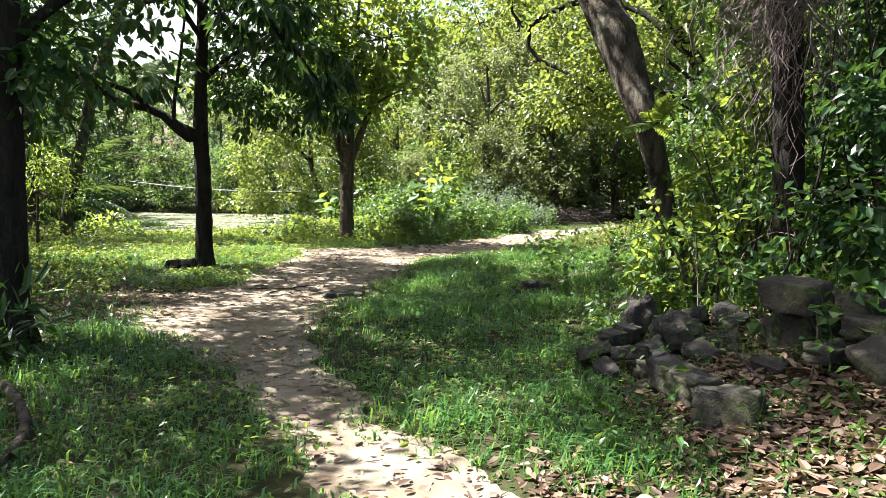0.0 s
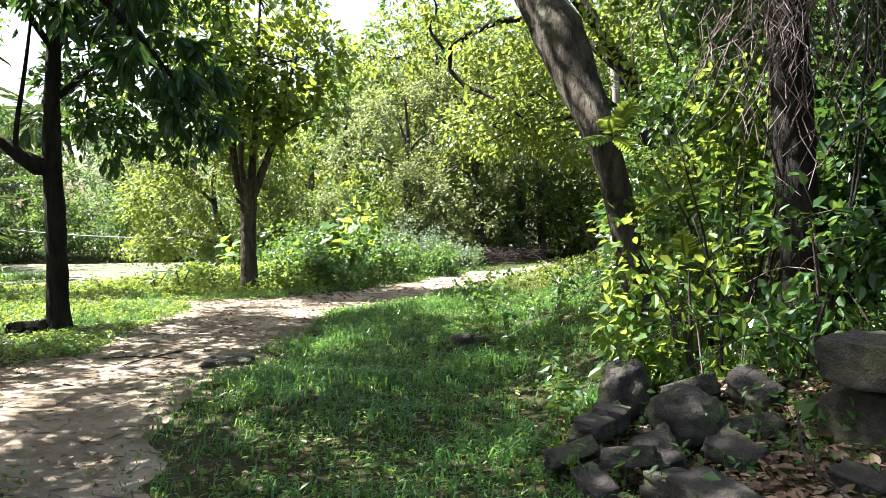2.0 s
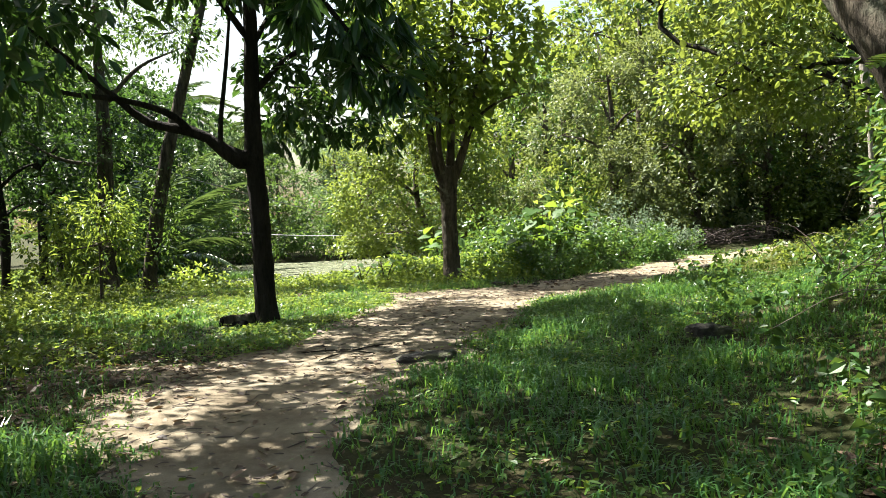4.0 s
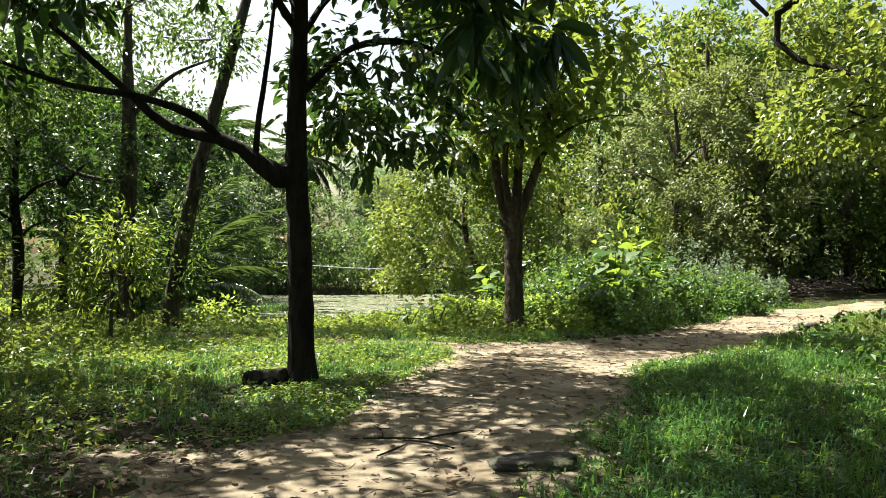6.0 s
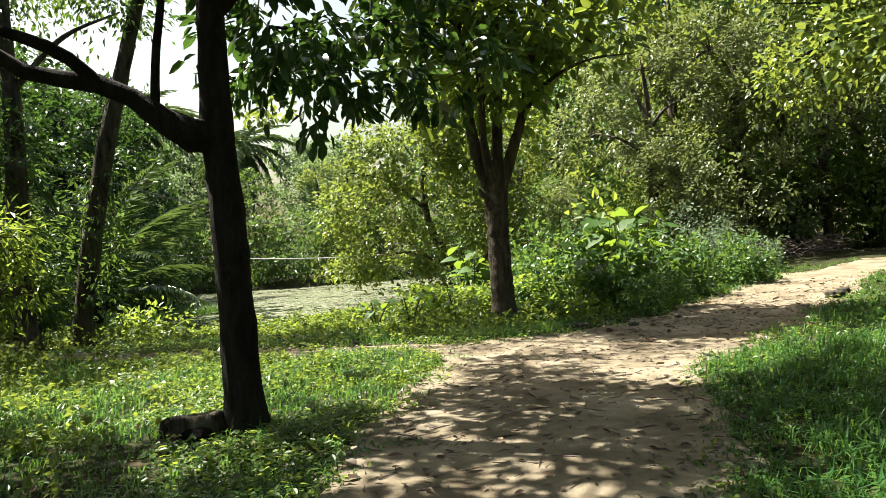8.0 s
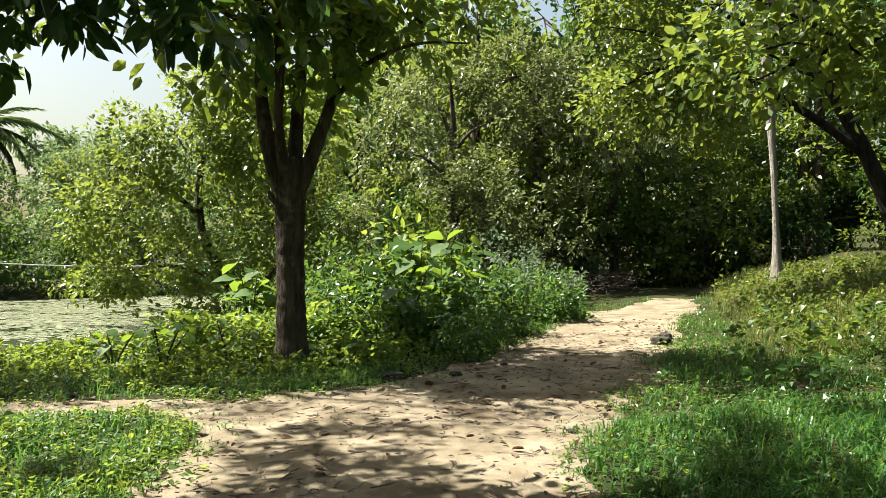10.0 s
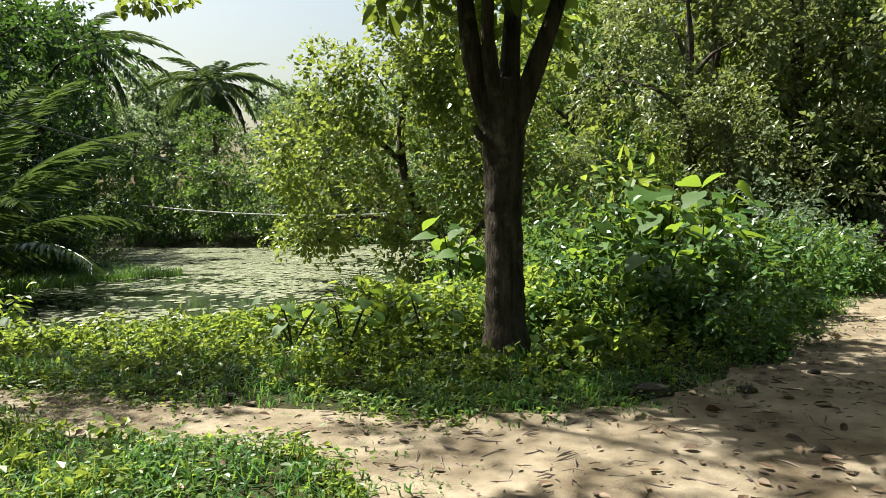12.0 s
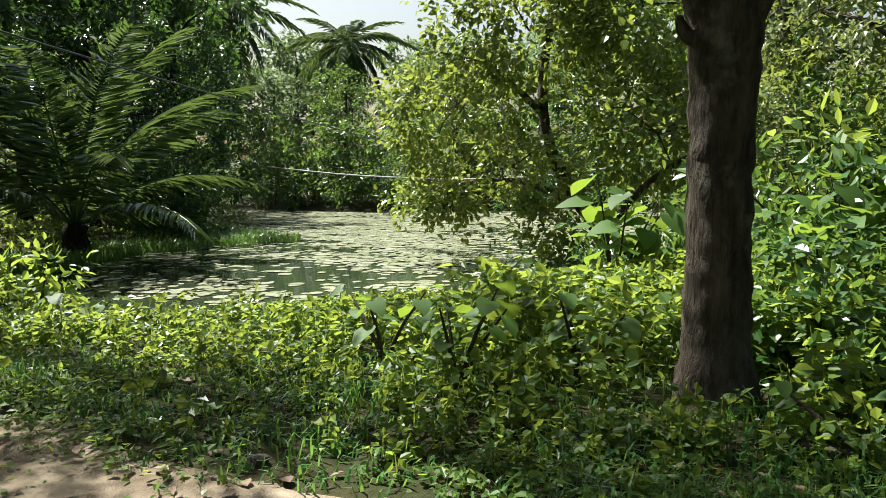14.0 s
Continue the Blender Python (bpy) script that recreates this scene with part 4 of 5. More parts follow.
def broad_plant(at, height, stems, per, seed, scale=1.0, label="shrub with large heart-shaped green leaves", spread=.45):
    rng = random.Random(seed)
    ob = thing("broad_leaf_plant", (at[0], at[1], float(ground_z(*at)) - .02), label, "plant", "broad-leaved plants by the pond")
    for k in range(stems):
        a = k * 2.1 + rng.random()
        q = spread * rng.uniform(.3, 1)
        h = height * rng.uniform(.65, 1.0)
        top = (math.cos(a) * q, math.sin(a) * q, h)
        V, F = limb([(0, 0, 0, .016), (top[0] * .4, top[1] * .4, h * .5, .013), (*top, .006)], 8, 5)
        stem = part_np("stem", V, F, bark_brown, ob)
        for j in range(per):
            f = .45 + .55 * (j + 1) / per
            az = math.degrees(a) + j * 137.5 + rng.uniform(-20, 20)
            o = new("leaf", broad[rng.randrange(3)])
            o.parent = stem
            r = .1 * scale
            o.matrix_basis = Matrix.LocRotScale((top[0] * f + math.cos(radians(az)) * r, top[1] * f + math.sin(radians(az)) * r, h * f + .03),
                                                Euler((radians(rng.uniform(-25, 25)), radians(rng.uniform(-5, 45)), radians(az))), [scale * rng.uniform(.7, 1.15)] * 3)
    return ob


for i, (x, y, h, st, n, s) in enumerate([(-1.2, 24.0, 2.05, 6, 7, 1.3), (-.5, 24.5, 1.85, 5, 7, 1.25), (-1.9, 23.6, 1.4, 4, 6, 1.0), (-4.0, 24.4, 1.35, 5, 6, 1.1), (-4.5, 20.9, .72, 4, 4, .62),
                                          (-5.2, 21.3, .62, 3, 4, .6), (-3.8, 21.3, .66, 3, 4, .6), (-2.3, 20.35, .36, 2, 2, .38), (-9.6, 22.6, .5, 3, 4, .8), (-.2, 23.6, 1.1, 3, 5, .9), (-10.6, 23.2, .4, 3, 4, .8), (-2.3, 24.8, 1.2, 3, 5, 1.0), (-1.5, 22.4, 1.2, 4, 6, .95), (-.9, 23.1, 1.3, 4, 6, 1.0), (-2.2, 23.0, 1.1, 3, 5, .9)]):
    broad_plant((x, y), h, st, n, 300 + i, s)


def fern(at, z, n, size, seed):
    """Lobed fern leaves that grow on a trunk."""
    ob = thing("tree_fern_clump", (at[0], at[1], z), "clump of bright lobed fern leaves on the leaning trunk", "fern")
    s = Soup()
    k = 9
    u = np.repeat(np.linspace(.12, .92, k), 2)
    side = np.tile([1.0, -1.0], k)
    B = np.stack([u, u * 0, -.25 * u * u], 1)
    D = np.stack([u * 0 + .55, side, u * 0 - .1], 1)
    L = .34 * np.sin(np.pi * np.clip(u * .85 + .12, 0, 1))
    s.add(*leaves(B, D, np.tile([0, 0, 1.0], (2 * k, 1)), L, .12, True))
    s.add(*leaves(np.zeros((1, 3)), np.array([[1.0, 0, -.1]]), np.array([[0, 0, 1.0]]), 1.05, .16, True))
    me = mesh_np("leaf", *s.get(), leaf_bright)
    rng = random.Random(seed)
    for i in range(n):
        o = new("leaf", me)
        o.parent = ob
        o.matrix_basis = Matrix.LocRotScale((0, 0, 0), Euler((radians(rng.uniform(-40, 40)), radians(rng.uniform(-60, 15)), radians(200 + i * 47 + rng.uniform(-10, 10)))), [size * rng.uniform(.7, 1.1)] * 3)


fern((2.75, 10.9), 2.35, 5, .5, 1)
fern((3.2, 10.6), 1.75, 5, .45, 2)
fern((3.25, 10.3), 1.15, 4, .4, 3)


# long-leaved plant at the foot of the shade tree
copies(shrub("strap_leaf_plant", (-3.3, 7.7), .8, .4, leaf_dark, "dark long-leaved plant at the shade tree's foot", 60, 7, .26, 141, ratio=.22, fine=True, stems=5, droop=.5), [(-3.4, 7.75, 0, .8), (-3.7, 8.05, 100, .9)])


# ---- stones and wood ----
def rock(at, size, turn, seed, label, name="stone", tilt=0, boxy=.5, mat=None, sink=.3, group="stones beside the path", z=None):
    rng = random.Random(seed)
    bm = bmesh.new()
    bmesh.ops.create_cube(bm, size=1.0)
    bmesh.ops.subdivide_edges(bm, edges=bm.edges[:], cuts=9, use_grid_fill=True)
    off = Vector((rng.uniform(0, 50), rng.uniform(0, 50), rng.uniform(0, 50)))
    for v in bm.verts:
        c = v.co.copy()
        round_ = c.normalized() * .56
        c = c * boxy + round_ * (1 - boxy)
        ridge = lambda q: .5 - abs(noise.noise(q))
        c += c.normalized() * (1 - .55 * boxy) * (noise.noise(c * 2.2 + off) * .22 + ridge(c * 3.1 + off) * .2 + ridge(c * 7 + off) * .1 + noise.noise(c * 15 + off) * .05 - .12)
        chip = noise.noise(Vector((c.x, c.y, c.z)) * 1.3 + off * 1.7)
        c *= 1 + (.12 * chip if chip < 0 else 0)
        v.co = Vector((c.x * size[0], c.y * size[1], c.z * size[2]))
    me = bpy.data.meshes.new(name)
    for f in bm.faces:
        f.smooth = True
    bm.to_mesh(me)
    bm.free()
    me.materials.append(mat or stone)
    ob = new(name, me)
    zz = float(ground_z(at[0], at[1])) + size[2] * (.5 - sink) if z is None else z
    ob.matrix_world = Matrix.LocRotScale((at[0], at[1], zz), Euler((radians(tilt), radians(tilt * .6), radians(turn))), None)
    tagged(ob, label, "stone", group)
    return ob


rock((3.05, 7.36), (.42, .3, .24), -60, 1, "square hewn grey stone block on the bank", boxy=.97, z=.8, tilt=4)
rock((3.18, 7.5), (.5, .4, .4), 20, 2, "dark stone under the hewn block", boxy=.6, z=.46)
rock((2.33, 8.0), (.38, .35, .34), 15, 3, "rounded grey mossy boulder", boxy=.15, z=.36)
rock((2.2, 8.7), (.34, .3, .44), 40, 4, "dark shaded upright boulder", boxy=.15, z=.36)
rock((2.1, 6.86), (.56, .23, .2), -72, 5, "long pale hewn stone lying in the litter", boxy=.96, z=.25, tilt=8)
rock((2.24, 6.3), (.4, .3, .32), -30, 6, "broken end of a pale hewn stone", boxy=.96, z=.2, tilt=-6)
for i, (x, y, a, b, c, z) in enumerate([(1.66, 7.95, .32, .24, .22, .2), (1.85, 8.15, .4, .26, .24, .3), (1.72, 7.6, .3, .2, .34, .12), (1.9, 7.65, .3, .24, .22, .28), (2.05, 7.4, .34, .26, .24, .2), (2.1, 7.75, .4, .3, .3, .24),
                                        (1.62, 7.3, .22, .18, .2, .06), (1.85, 7.2, .26, .2, .2, .1), (2.0, 8.35, .36, .3, .3, .3), (2.45, 7.6, .3, .26, .24, .3), (2.65, 7.9, .4, .3, .3, .34), (2.98, 6.72, .3, .26, .24, .52),
                                        (3.25, 6.5, .42, .34, .34, .52), (3.4, 6.95, .4, .34, .3, .66), (3.1, 6.95, .26, .2, .2, .5), (3.5, 7.3, .5, .4, .4, .75), (2.75, 7.0, .24, .2, .16, .36), (2.6, 8.6, .4, .34, .3, .4), (3.55, 6.2, .5, .4, .4, .55), (2.9, 8.3, .36, .3, .3, .46)]):
    rock((x, y), (a * .95, b * .75, c * .5), i * 53, 20 + i, "rough brown-grey rubble stone in the pile", boxy=.82, z=z - .02, tilt=(i * 37) % 64 - 32)
rock((-1.3, 12.1), (.6, .32, .14), 15, 61, "flat dark stone at the path's edge", boxy=.6, sink=.42)
# a broken piece of wood, built here with the stone's shape and material
rock((-2.5, 20.4), (.42, .16, .1), -8, 62, "pale broken piece of wood in the grass, modelled as a stone", boxy=.7, sink=.1)
rock((-1.75, 19.95), (.3, .2, .1), 30, 63, "small flat stone by the path", boxy=.6, sink=.2)
rock((1.5, 12.9), (.4, .34, .22), 30, 64, "dark half-buried stone in the grass", boxy=.5, sink=.38)
for i, (x, y, s) in enumerate([(-3.4, 19.7, .12), (-1.0, 20.2, .14), (-.3, 20.9, .12), (-.4, 17.4, .1), (-5.0, 19.5, .1), (2.4, 22.4, .3), (2.7, 23.0, .25), (-4.9, 18.2, .08)]):
    rock((x, y), (s, s * .8, s * .5), i * 40, 70 + i, "small pale stone beside the path", boxy=.5, sink=.2)


def wood(name, ctrl, mat, label, category="log", sides=8, n=12):
    C = [(x, y, float(ground_z(x, y)) + z, r) for x, y, z, r in ctrl]
    V, F = limb(C, n, sides, .2, len(name))
    S = spline(C, n)
    V = np.concatenate([V, S[:1, :3]])
    k = np.arange(sides)
    F = np.concatenate([F, np.stack([(k + 1) % sides, k, np.full(sides, len(V) - 1), np.full(sides, len(V) - 1)], 1)])
    return tagged(part_np(name, V, F, mat, None, "", True), label, category)


tagged(rock((-4.76, 14.68), (.44, .26, .24), 6, 65, "", name="cut_log", boxy=.8, mat=bark_brown, sink=.14, tilt=-7), "short dark cut log at the slender tree's foot", "log")
wood("cut_log", [(-5.05, 14.72, .06, .09), (-4.6, 14.55, .05, .08)], wood_shaded, "thin log with shade-darkened wood at the tree's foot", n=5)
wood("fallen_branch", [(-2.7, 6.7, .14, .035), (-2.3, 6.3, .1, .035), (-2.0, 5.8, .05, .03), (-1.9, 5.3, .02, .02)], bark_brown, "bent fallen branch in the grass", "branch", 6)
wood("fallen_branch", [(2.62, 7.3, .3, .009), (2.5, 7.0, .2, .01), (2.62, 6.6, .02, .007)], bark_brown, "thin dry stick leaning over the stones", "branch", 5)
wood("fallen_branch", [(3.05, 7.0, .4, .009), (2.95, 6.75, .2, .009), (2.8, 6.5, .02, .006)], bark_brown, "thin dry stick leaning over the stones", "branch", 5)
for i, (x, y, a, l) in enumerate([(-2.5, 12.6, 10, .7), (-2.2, 12.5, 160, .55), (-2.1, 12.8, 40, .5), (-2.7, 12.8, 120, .45), (-2.4, 12.3, 75, .4)]):
    dx, dy = math.cos(radians(a)) * l / 2, math.sin(radians(a)) * l / 2
    wood("fallen_twig", [(x - dx, y - dy, .02, .006), (x + .04, y - .03, .04, .008), (x + dx, y + dy, .02, .004)], bark_dark, "thin dark twig lying on the dirt path", "twig", 5, 7)
for i, (x0, y0, z0, x1, y1, z1) in enumerate([(3.35, 10.0, 0, 3.05, 9.9, 1.7), (3.0, 9.0, 0, 2.9, 9.3, 1.2), (3.9, 8.3, 0, 3.6, 8.2, 2.0), (3.6, 8.8, 0, 3.75, 8.5, 2.6), (4.3, 7.6, 0, 4.1, 7.9, 2.4),
                                              (3.3, 8.5, 0, 3.9, 8.6, 2.2), (3.9, 9.4, 0, 3.3, 9.5, 2.5), (3.5, 9.8, 0, 4.0, 9.5, 3.0), (3.1, 9.6, 0, 3.6, 9.9, 1.6)]):
    wood("bare_sapling_stem", [(x0, y0, z0, .012), ((x0 + x1) / 2 + .08, (y0 + y1) / 2, z1 * .5, .01), (x1, y1, z1, .005)], bark_dark, "thin bare stem rising from the thicket", "stem", 6)

# brambles through the thicket
rng = np.random.default_rng(9)
s = Soup()
for i in range(80):
    x, y = 2.7 + 3.2 * rng.random() ** 1.3, 7.4 + 6.4 * rng.random()
    z = float(ground_z(x, y))
    a, l = rng.random() * 6.28, .5 + 1.4 * rng.random()
    up = .2 + .7 * rng.random()
    d = np.array([math.cos(a), math.sin(a), 0]) * l * .5
    p = np.array([x, y, z + rng.random() ** 2 * .6])
    s.add(*tube(spline([p, p + d * .4 + np.array([0, 0, up * .6]), p + d + np.array([0, 0, up * .75]), p + d * 1.7 + np.array([0, 0, up * .4])], 9), np.linspace(.006, .002, 9), 4))
tagged(part_np("bramble_stems", *s.get(), vine_dry), "tangle of thin brown bramble stems in the thicket", "brambles", kind="stuff")

# heap of dead sticks at the wood's edge
rng = np.random.default_rng(5)
s = Soup()
for i in range(160):
    p = np.array([4.6 + rng.normal() * .8, 33.8 + rng.normal() * .5, .1 + rng.random() * .5])
    d = rand_dirs(1, rng)[0] * np.array([1, 1, .35])
    s.add(*tube([p - d * .5, p + rng.normal(size=3) * .05, p + d * .5], [.012, .012, .006], 4))
tagged(part_np("dead_brush_heap", *s.get(), vine_dry), "heap of brown dead sticks at the wood's edge", "brush", kind="stuff")


def cable(name, ctrl, r, mat, label):
    S = spline(ctrl, 40)
    tagged(part_np(name, *tube(S, np.full(40, r), 6), mat, None, "", True), label, "cable")


cable("pale_cable", [(-30, 40, 3.2), (-22, 41, 1.9), (-15, 41.5, 1.15), (-10, 42, 1.05), (-4, 43, 1.8), (-1, 44, 2.6)], .022, wire_mat, "pale sagging cable across the pond")
cable("dark_cable", [(-11.3, 20.4, 3.5), (-11.3, 26.4, 2.85), (-11.2, 36, 2.0), (-11.5, 46, 1.8)], .014, wire_dark, "dark cable strung over the pond")


# ---- low growth ----
def blades(P, L, w, lean, rng):
    n = len(P)
    a = rng.random(n) * 2 * np.pi
    A = np.stack([np.cos(a), np.sin(a), a * 0], 1)
    S = np.stack([-A[:, 1], A[:, 0], a * 0], 1) * (w * .5)[:, None]
    up = np.array([0, 0, 1.0])
    L, lean = L[:, None], lean[:, None]
    M = P + up * L * .58 * (1 - .3 * lean) + A * L * .3 * lean
    T = P + up * L * (.9 - .65 * lean) + A * L * (.25 + .65 * lean)
    V = np.stack([P - S, P + S, M + S * .8, M - S * .8, T], 1).reshape(-1, 3)
    b = np.arange(n)[:, None] * 5
    F = np.concatenate([b + np.array([[0, 1, 2]]), b + np.array([[0, 2, 3]]), b + np.array([[3, 2, 4]])])
    return V, F


def scatter(n, x0, x1, y0, y1, rng):
    return x0 + (x1 - x0) * rng.random(n), y0 + (y1 - y0) * rng.random(n)


def litter_zone(x, y):
    """1 where dead leaves keep the grass away."""
    a = smooth(1.5, 2.1, x) * smooth(9.6, 8.4, y)
    b = smooth(-2.9, -3.8, x) * smooth(8.2, 9, y) * smooth(13.6, 12.2, y) * .85
    c = smooth(1.0, .2, np.hypot(x - .9, y - 5.2)) * .9
    d = smooth(3.4, 4.2, x) * smooth(19, 16, y)
    return np.clip(a + b + c + d, 0, 1)


def walked(x, y):
    """Rough metres to the line walked."""
    lx = np.interp(y, [0, 5, 8, 11, 14, 17], [.7, .6, -.9, -1.9, -2.1, -2.9])
    return np.hypot(x - lx, np.maximum(0, y - 17))


# grass in tufts
rng = np.random.default_rng(401)
x, y = scatter(98000, -13, 9, 1, 31, rng)
d = walked(x, y)
pg, wg = path_gap(x, y), pond_gap(x, y)
dens = np.clip(1.15 - d / 14, .16, 1) * (.35 + .9 * vnoise(x * .8, y * .8, 31)) * (1 - .93 * litter_zone(x, y)) * (.06 * (pg > -.45) + .94 * smooth(-.28, .22, pg)) * (wg > .3)
dens = dens * np.where((y > 20.6) & (x < 1), .4, 1)
keep = rng.random(len(x)) < dens
x, y, pg = x[keep], y[keep], pg[keep]
per = 5
P = np.stack([np.repeat(x, per), np.repeat(y, per)], 1) + rng.normal(size=(len(x) * per, 2)) * .045
ok = path_gap(P[:, 0], P[:, 1]) > -.42
P = P[ok]
P = np.column_stack([P, ground_z(P[:, 0], P[:, 1]) - .005])
size = np.repeat((.045 + .17 * vnoise(x * 1.4, y * 1.4, 33) ** 1.8 + .05 * vnoise(x * 5, y * 5, 34)) * (.25 + .75 * smooth(-.4, .5, pg)), per)[ok]
L = size * (.6 + .9 * rng.random(len(P))) + .02
V, F = blades(P, L, .007 + .011 * rng.random(len(P)), np.clip(.72 + .28 * rng.normal(size=len(P)), 0, 1), rng)
tagged(part_np("grass", V, F, grass_mat), "short green meadow grass with blades of uneven length", "grass", kind="stuff")

# creeping small-leaved cover
x, y = scatter(110000, -14, 8, 2, 30, rng)
x2, y2 = scatter(42000, -10, -3, 12, 20.5, rng)
x, y = np.concatenate([x, x2]), np.concatenate([y, y2])
d = walked(x, y)
dens = np.clip(1.1 - d / 15, .15, 1) * smooth(.22, .65, vnoise(x * 1.3 + 5, y * 1.3, 35)) * (1 - .7 * litter_zone(x, y)) * smooth(-.4, .3, path_gap(x, y)) * (pond_gap(x, y) > .2)
keep = rng.random(len(x)) < dens
x, y = x[keep], y[keep]
n = len(x)
P = np.stack([x, y, ground_z(x, y) + .015 + .07 * rng.random(n)], 1)
D = unit(rng.normal(size=(n, 3)) * np.array([1, 1, .25]))
V, F = leaves(P, D, rng.normal(size=(n, 3)) * .3 + np.array([0, 0, 1.0]), .028 + .045 * rng.random(n), .018 + .024 * rng.random(n), True)
tagged(part_np("ground_cover", V, F, leaf_bright), "creeping small-leaved green ground cover", "ground cover", kind="stuff")


def weeds(x, y, h, mat, label, rng, per=9, size=.1, name="weeds", fine=True, ratio=.72):
    """Leafy stems of the heights h."""
    n = len(x)
    z = ground_z(x, y)
    lean = rng.normal(size=(n, 2)) * .22
    st = Soup()
    base = np.stack([x, y, z - .02], 1)
    top = np.stack([x + lean[:, 0] * h, y + lean[:, 1] * h, z + h], 1)
    a = rng.random(n) * np.pi
    S = np.stack([np.cos(a), np.sin(a), a * 0], 1) * .004
    V = np.stack([base - S, base + S, top + S * .5, top - S * .5], 1).reshape(-1, 3)
    F = np.arange(n)[:, None] * 4 + np.array([[0, 1, 2, 3]])
    st.add(V, F if fine else np.concatenate([F[:, :3], F[:, [0, 2, 3]]]))
    f = .12 + .88 * rng.random((n, per)) ** .75
    P = base[:, None] + (top - base)[:, None] * f[..., None]
    D = rng.normal(size=(n, per, 3)) * np.array([1, 1, .55]) - np.array([0, 0, .1])
    P = (P + unit(D) * .02).reshape(-1, 3)
    m = n * per
    L = (size * (.6 + .8 * rng.random(m))) * np.repeat(.42 + .75 * np.clip(h / .6, 0, 1.1), per)
    V, F = leaves(P, D.reshape(-1, 3), rng.normal(size=(m, 3)) * .7 + np.array([0, 0, 1.0]), L, L * ratio * (.8 + .4 * rng.random(m)), fine)
    st.add(V, F)
    tagged(part_np(name, *st.get(), mat), label, "weeds", kind="stuff")


# between the side path and the pond
x, y = scatter(7300, -14, 0, 19.4, 28.2, rng)
pg, wg = path_gap(x, y), pond_gap(x, y)
keep = (pg > .35) & (wg > -.15) & (rng.random(len(x)) < (.35 + .65 * smooth(.3, 1.6, pg)) * np.where(x < -9.5, .55, 1)) & (np.hypot(x + 2.97, y - 21.1) > .45)
x, y, pg, wg = x[keep], y[keep], pg[keep], wg[keep]
h = np.clip(.1 + .3 * (pg - .3), .08, .62) * (.55 + .8 * vnoise(x * .9, y * .9, 41)) * np.where(x < -4.8, .36, .78) * (1 - .72 * smooth(3.4, .5, wg))
weeds(x, y, np.maximum(h, .07), leaf_bright, "leafy green weeds between the path and the pond", rng, 15, .088, ratio=.64)
# under the far trees, left meadow, thicket's foot
x, y = scatter(7000, -15, -4.6, 9, 23, rng)
keep = (path_gap(x, y) > .3) & (rng.random(len(x)) < .16 + .4 * smooth(.55, .8, vnoise(x * .5, y * .5, 43)) + .3 * smooth(-8.5, -11, x))
x, y = x[keep], y[keep]
weeds(x, y, .1 + .3 * rng.random(len(x)) * smooth(-4, -10, x) + .08, leaf_olive, "low yellowish weeds under the trees", rng, 9, fine=False)
x, y = scatter(5200, 1.6, 8.5, 5.5, 22, rng)
keep = (path_gap(x, y) > .8) & (rng.random(len(x)) < .06 + .75 * smooth(2.5 + np.maximum(0, y - 12) * .18, 3.8 + np.maximum(0, y - 12) * .25, x)) & ~((x < 3.6) & (y < 8.6) & (rng.random(len(x)) < .7))
x, y = x[keep], y[keep]
weeds(x, y, .12 + .45 * rng.random(len(x)), leaf_mid, "green weeds at the foot of the thicket", rng, 10, fine=False)

x, y = scatter(560, 1.3, 4.4, 5.2, 9.6, rng)
keep = vnoise(x * 2, y * 2, 47) > .42
x, y = x[keep], y[keep]
weeds(x, y, .06 + .2 * rng.random(len(x)), leaf_mid, "small seedlings growing among the stones", rng, 7, .08, ratio=.5)

# low bright growth on the near side of the side path
x, y = scatter(4200, -10, -3.3, 15.8, 18.9, rng)
keep = (path_gap(x, y) > .12) & (vnoise(x * 1.7, y * 1.7, 48) > .52)
x, y = x[keep], y[keep]
weeds(x, y, .04 + .1 * rng.random(len(x)), leaf_bright, "low bright green weeds beside the side path", rng, 8, .075, ratio=.5)

# low green growth on the bank beside the path
x, y = scatter(3400, -1.2, 6, 13.5, 25, rng)
pg = path_gap(x, y)
keep = (pg > .1) & (pg < 3) & (vnoise(x * 1.2, y * 1.2, 49) > .35)
x, y = x[keep], y[keep]
weeds(x, y, .04 + .12 * rng.random(len(x)), leaf_mid, "low green weeds on the bank beside the path", rng, 8, .08, fine=False, ratio=.5)

# tall pale grass on the bank by the far bend
x, y = scatter(46000, 1, 11, 20, 36, rng)
pg = path_gap(x, y)
edge = 1.2 + (y - 19) * .46
keep = (rng.random(len(x)) < smooth(edge + .3, edge + 1.6, x) * .9) & (pg > .25)
x, y = x[keep], y[keep]
P = np.stack([x, y, ground_z(x, y) - .01], 1)
V, F = blades(P, .15 + .35 * rng.random(len(x)) * (.4 + vnoise(x, y, 51)), .006 + .006 * rng.random(len(x)), np.clip(.3 + .25 * rng.normal(size=len(x)), 0, 1), rng)
tagged(part_np("tall_grass", V, F, straw_mat), "tall pale yellow-green grass on the sunny bank", "grass", kind="stuff")

x, y = scatter(3600, 1.5, 10, 20, 34, rng)
edge = 1.6 + (y - 19) * .46
keep = (rng.random(len(x)) < smooth(edge, edge + 2, x) * .75) & (path_gap(x, y) > .3)
x, y = x[keep], y[keep]
weeds(x, y, .15 + .4 * rng.random(len(x)), leaf_olive, "pale leafy weeds on the sunny bank", rng, 10, fine=False)

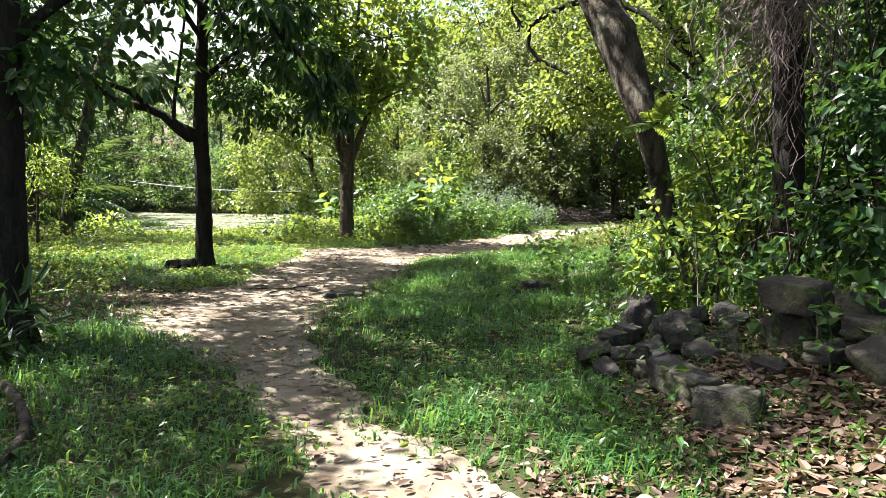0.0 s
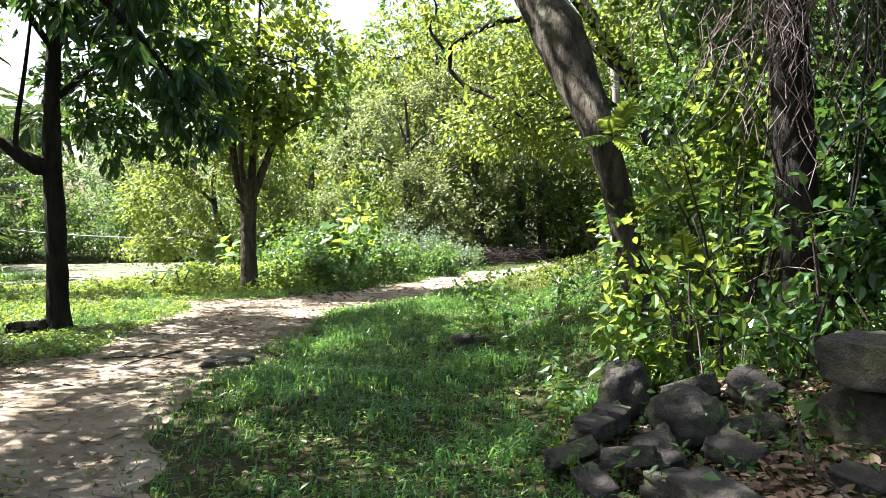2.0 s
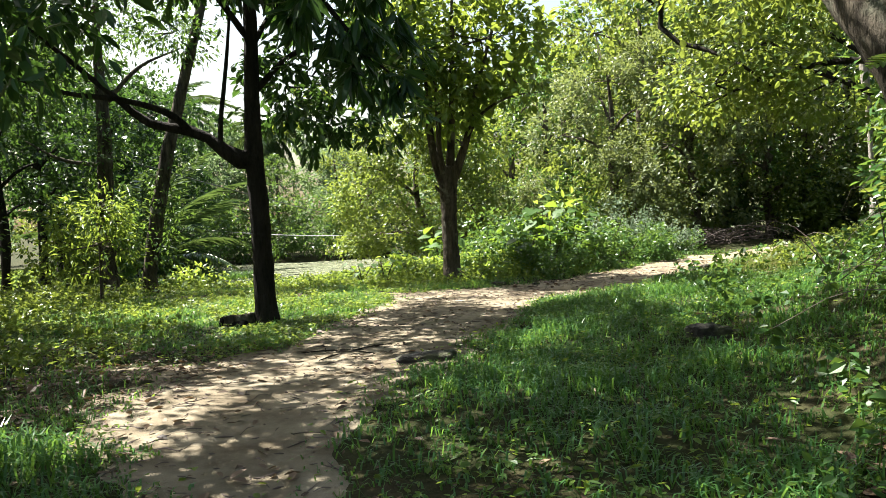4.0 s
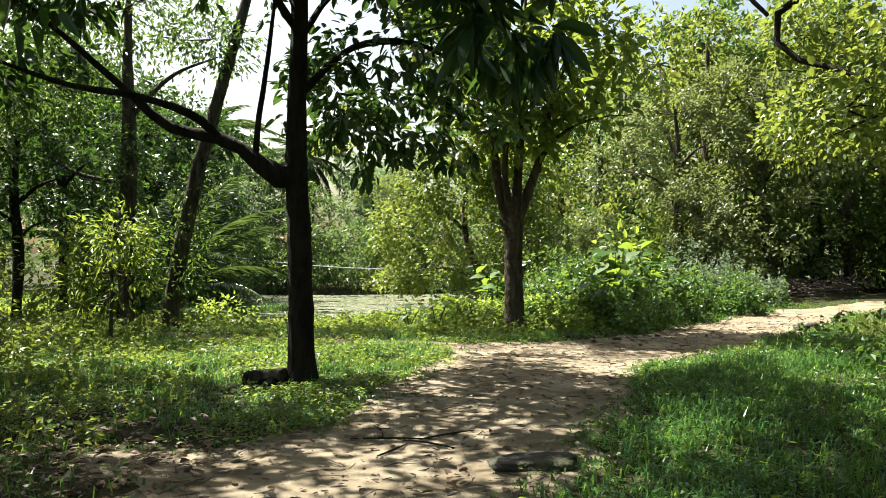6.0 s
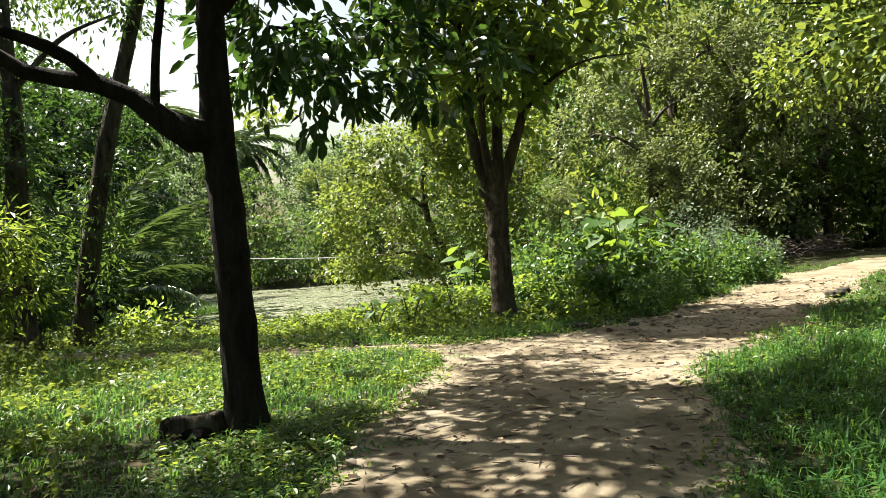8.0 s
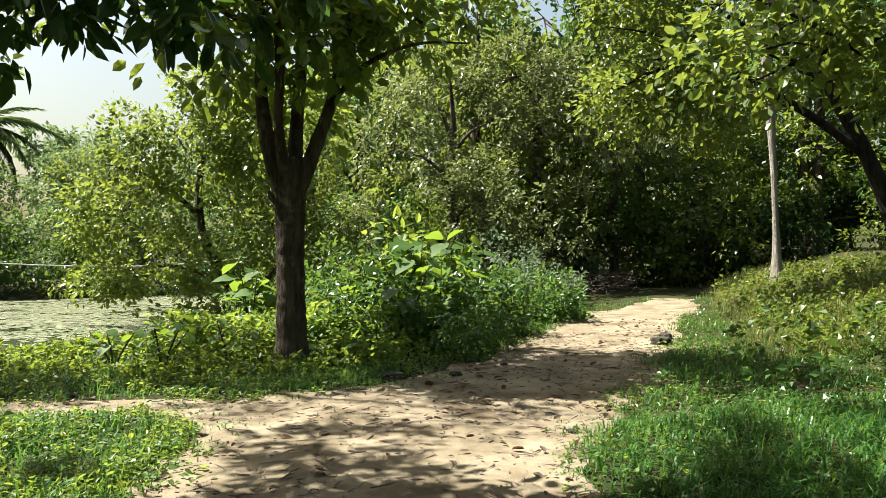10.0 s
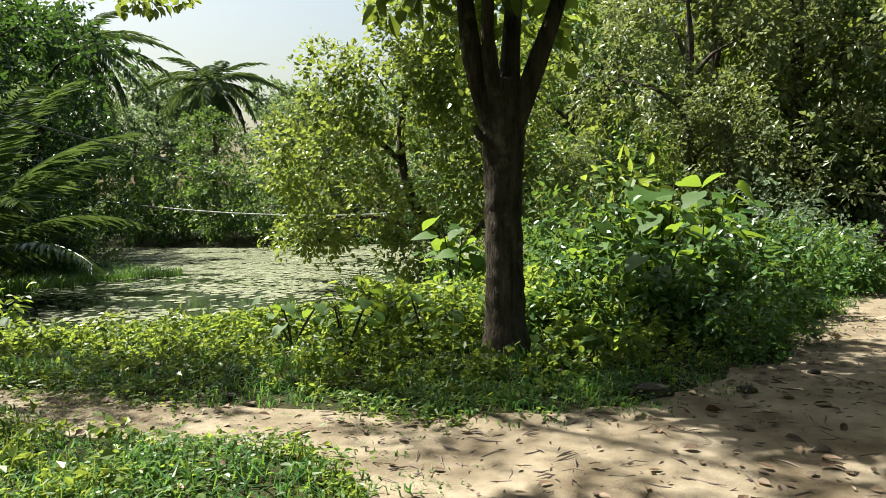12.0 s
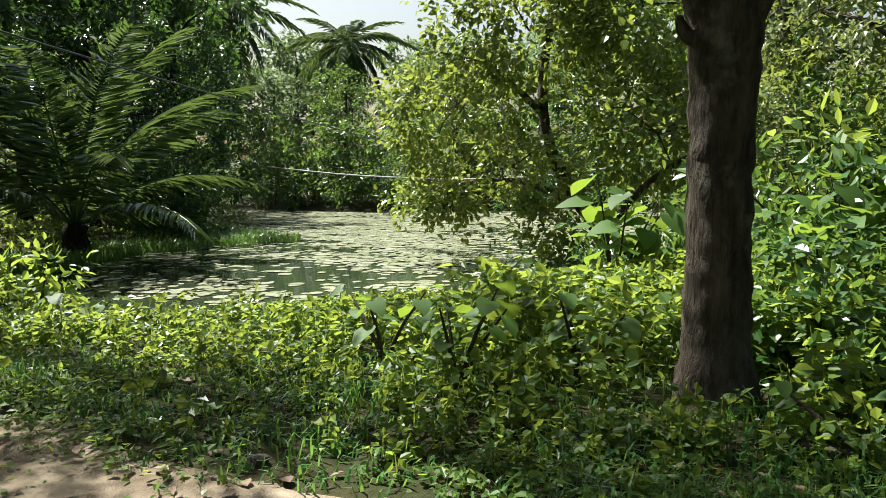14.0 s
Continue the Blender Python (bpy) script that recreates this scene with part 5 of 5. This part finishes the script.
# grass spit, bank reeds and the sunny clearing
x, y = scatter(30000, -21, -12.5, 26, 36, rng)
wg = pond_gap(x, y)
keep = (wg > -.6) & (wg < 1.6) & (x < -13)
x, y = x[keep], y[keep]
P = np.stack([x, y, np.maximum(ground_z(x, y), WATER_Z - .05)], 1)
V, F = blades(P, .2 + .25 * rng.random(len(x)), .012 + .012 * rng.random(len(x)), np.clip(.25 + .2 * rng.normal(size=len(x)), 0, 1), rng)
tagged(part_np("reed_grass", V, F, grass_mat), "bright reed grass on the pond's spit", "grass", kind="stuff")
x, y = scatter(20000, -42, -16, 20, 42, rng)
keep = pond_gap(x, y) > 1.5
x, y = x[keep], y[keep]
P = np.stack([x, y, ground_z(x, y)], 1)
V, F = blades(P, .14 + .14 * rng.random(len(x)), .06 + .06 * rng.random(len(x)), np.clip(.75 + .2 * rng.normal(size=len(x)), 0, 1), rng)
tagged(part_np("clearing_grass", V, F, leaf_bright), "sunlit yellow-green grass of a clearing", "grass", kind="stuff")

# weed pads on the pond
x, y = scatter(42000, -27, -2.5, 23.5, 49, rng)
wg = pond_gap(x, y)
dens = (.3 + .7 * smooth(27.5, 32, y + (x + 9) * .25)) * (.25 + 1.1 * smooth(.3, .6, vnoise(x * .55, y * 1.6, 61)))
keep = (wg < .1) & (rng.random(len(x)) < dens)
x, y = x[keep], y[keep]
n = len(x)
r = (.05 + .09 * rng.random(n)) * (1 + .6 * smooth(30, 42, y))
a0 = rng.random(n) * 6.28
ring = a0[:, None] + np.arange(6)[None] * (np.pi / 3)
rr = r[:, None] * (.75 + .4 * rng.random((n, 6)))
V = np.stack([x[:, None] + np.cos(ring) * rr, y[:, None] + np.sin(ring) * rr, np.repeat((WATER_Z + .006 + .012 * rng.random(n))[:, None], 6, 1) + .006 * rng.random((n, 6))], -1).reshape(-1, 3)
F = np.concatenate([np.arange(n)[:, None] * 6 + np.array([[0, 1, 2, 3]]), np.arange(n)[:, None] * 6 + np.array([[0, 3, 4, 5]])])
tagged(part_np("pond_weed", V, F, pad_mat), "pale floating weed pads on the pond", "water plants", kind="stuff")

# dead leaves
x2, y2 = scatter(15000, 1.0, 5.2, 4.4, 9.8, rng)
keep = rng.random(len(x2)) < litter_zone(x2, y2) * smooth(5.2, 3.6, x2)
x2, y2 = x2[keep], y2[keep]
x, y = scatter(85000, -9, 6, 2.5, 26, rng)
pg = path_gap(x, y)
dens = np.where(pg < 0, .12, .035) + .95 * litter_zone(x, y) * smooth(5.5, 3.5, x) + .1 * smooth(.35, .0, np.abs(pg))
keep = rng.random(len(x)) < dens
x, y = np.concatenate([x[keep], x2]), np.concatenate([y[keep], y2])
n = len(x)
a = rng.random(n) * 6.28
D = np.stack([np.cos(a), np.sin(a), .25 * rng.normal(size=n)], 1)
N = rng.normal(size=(n, 3)) * .28 + np.array([0, 0, 1.0])
L = .028 + .095 * rng.random(n) ** 2
P = np.stack([x, y, ground_z(x, y) + .022 + .012 * rng.random(n)], 1)
V, F = leaves(P, D, N, L, L * (.4 + .25 * rng.random(n)), True)
tagged(part_np("dead_leaves", V, F, dry_leaf), "scattered dry brown dead leaves on the ground", "leaf litter", kind="stuff")

# twigs and crumbs of bark on the path
rng = np.random.default_rng(77)
x, y = scatter(5200, -4.2, 3, 4, 24, rng)
keep = path_gap(x, y) < .1
x, y = x[keep], y[keep]
s = Soup()
for i in range(len(x)):
    a, l = rng.random() * 6.28, .02 + .09 * rng.random() ** 2.5
    d = np.array([math.cos(a) * l, math.sin(a) * l, .004])
    p = np.array([x[i], y[i], float(ground_z(x[i], y[i])) + .02])
    s.add(*tube([p - d, p + rng.normal(size=3) * l * .1, p + d], [.0022, .003 + .004 * rng.random(), .0016], 4))
tagged(part_np("twig_litter", *s.get(), vine_dry), "brown twigs and bark crumbs strewn over the path", "litter", kind="stuff")
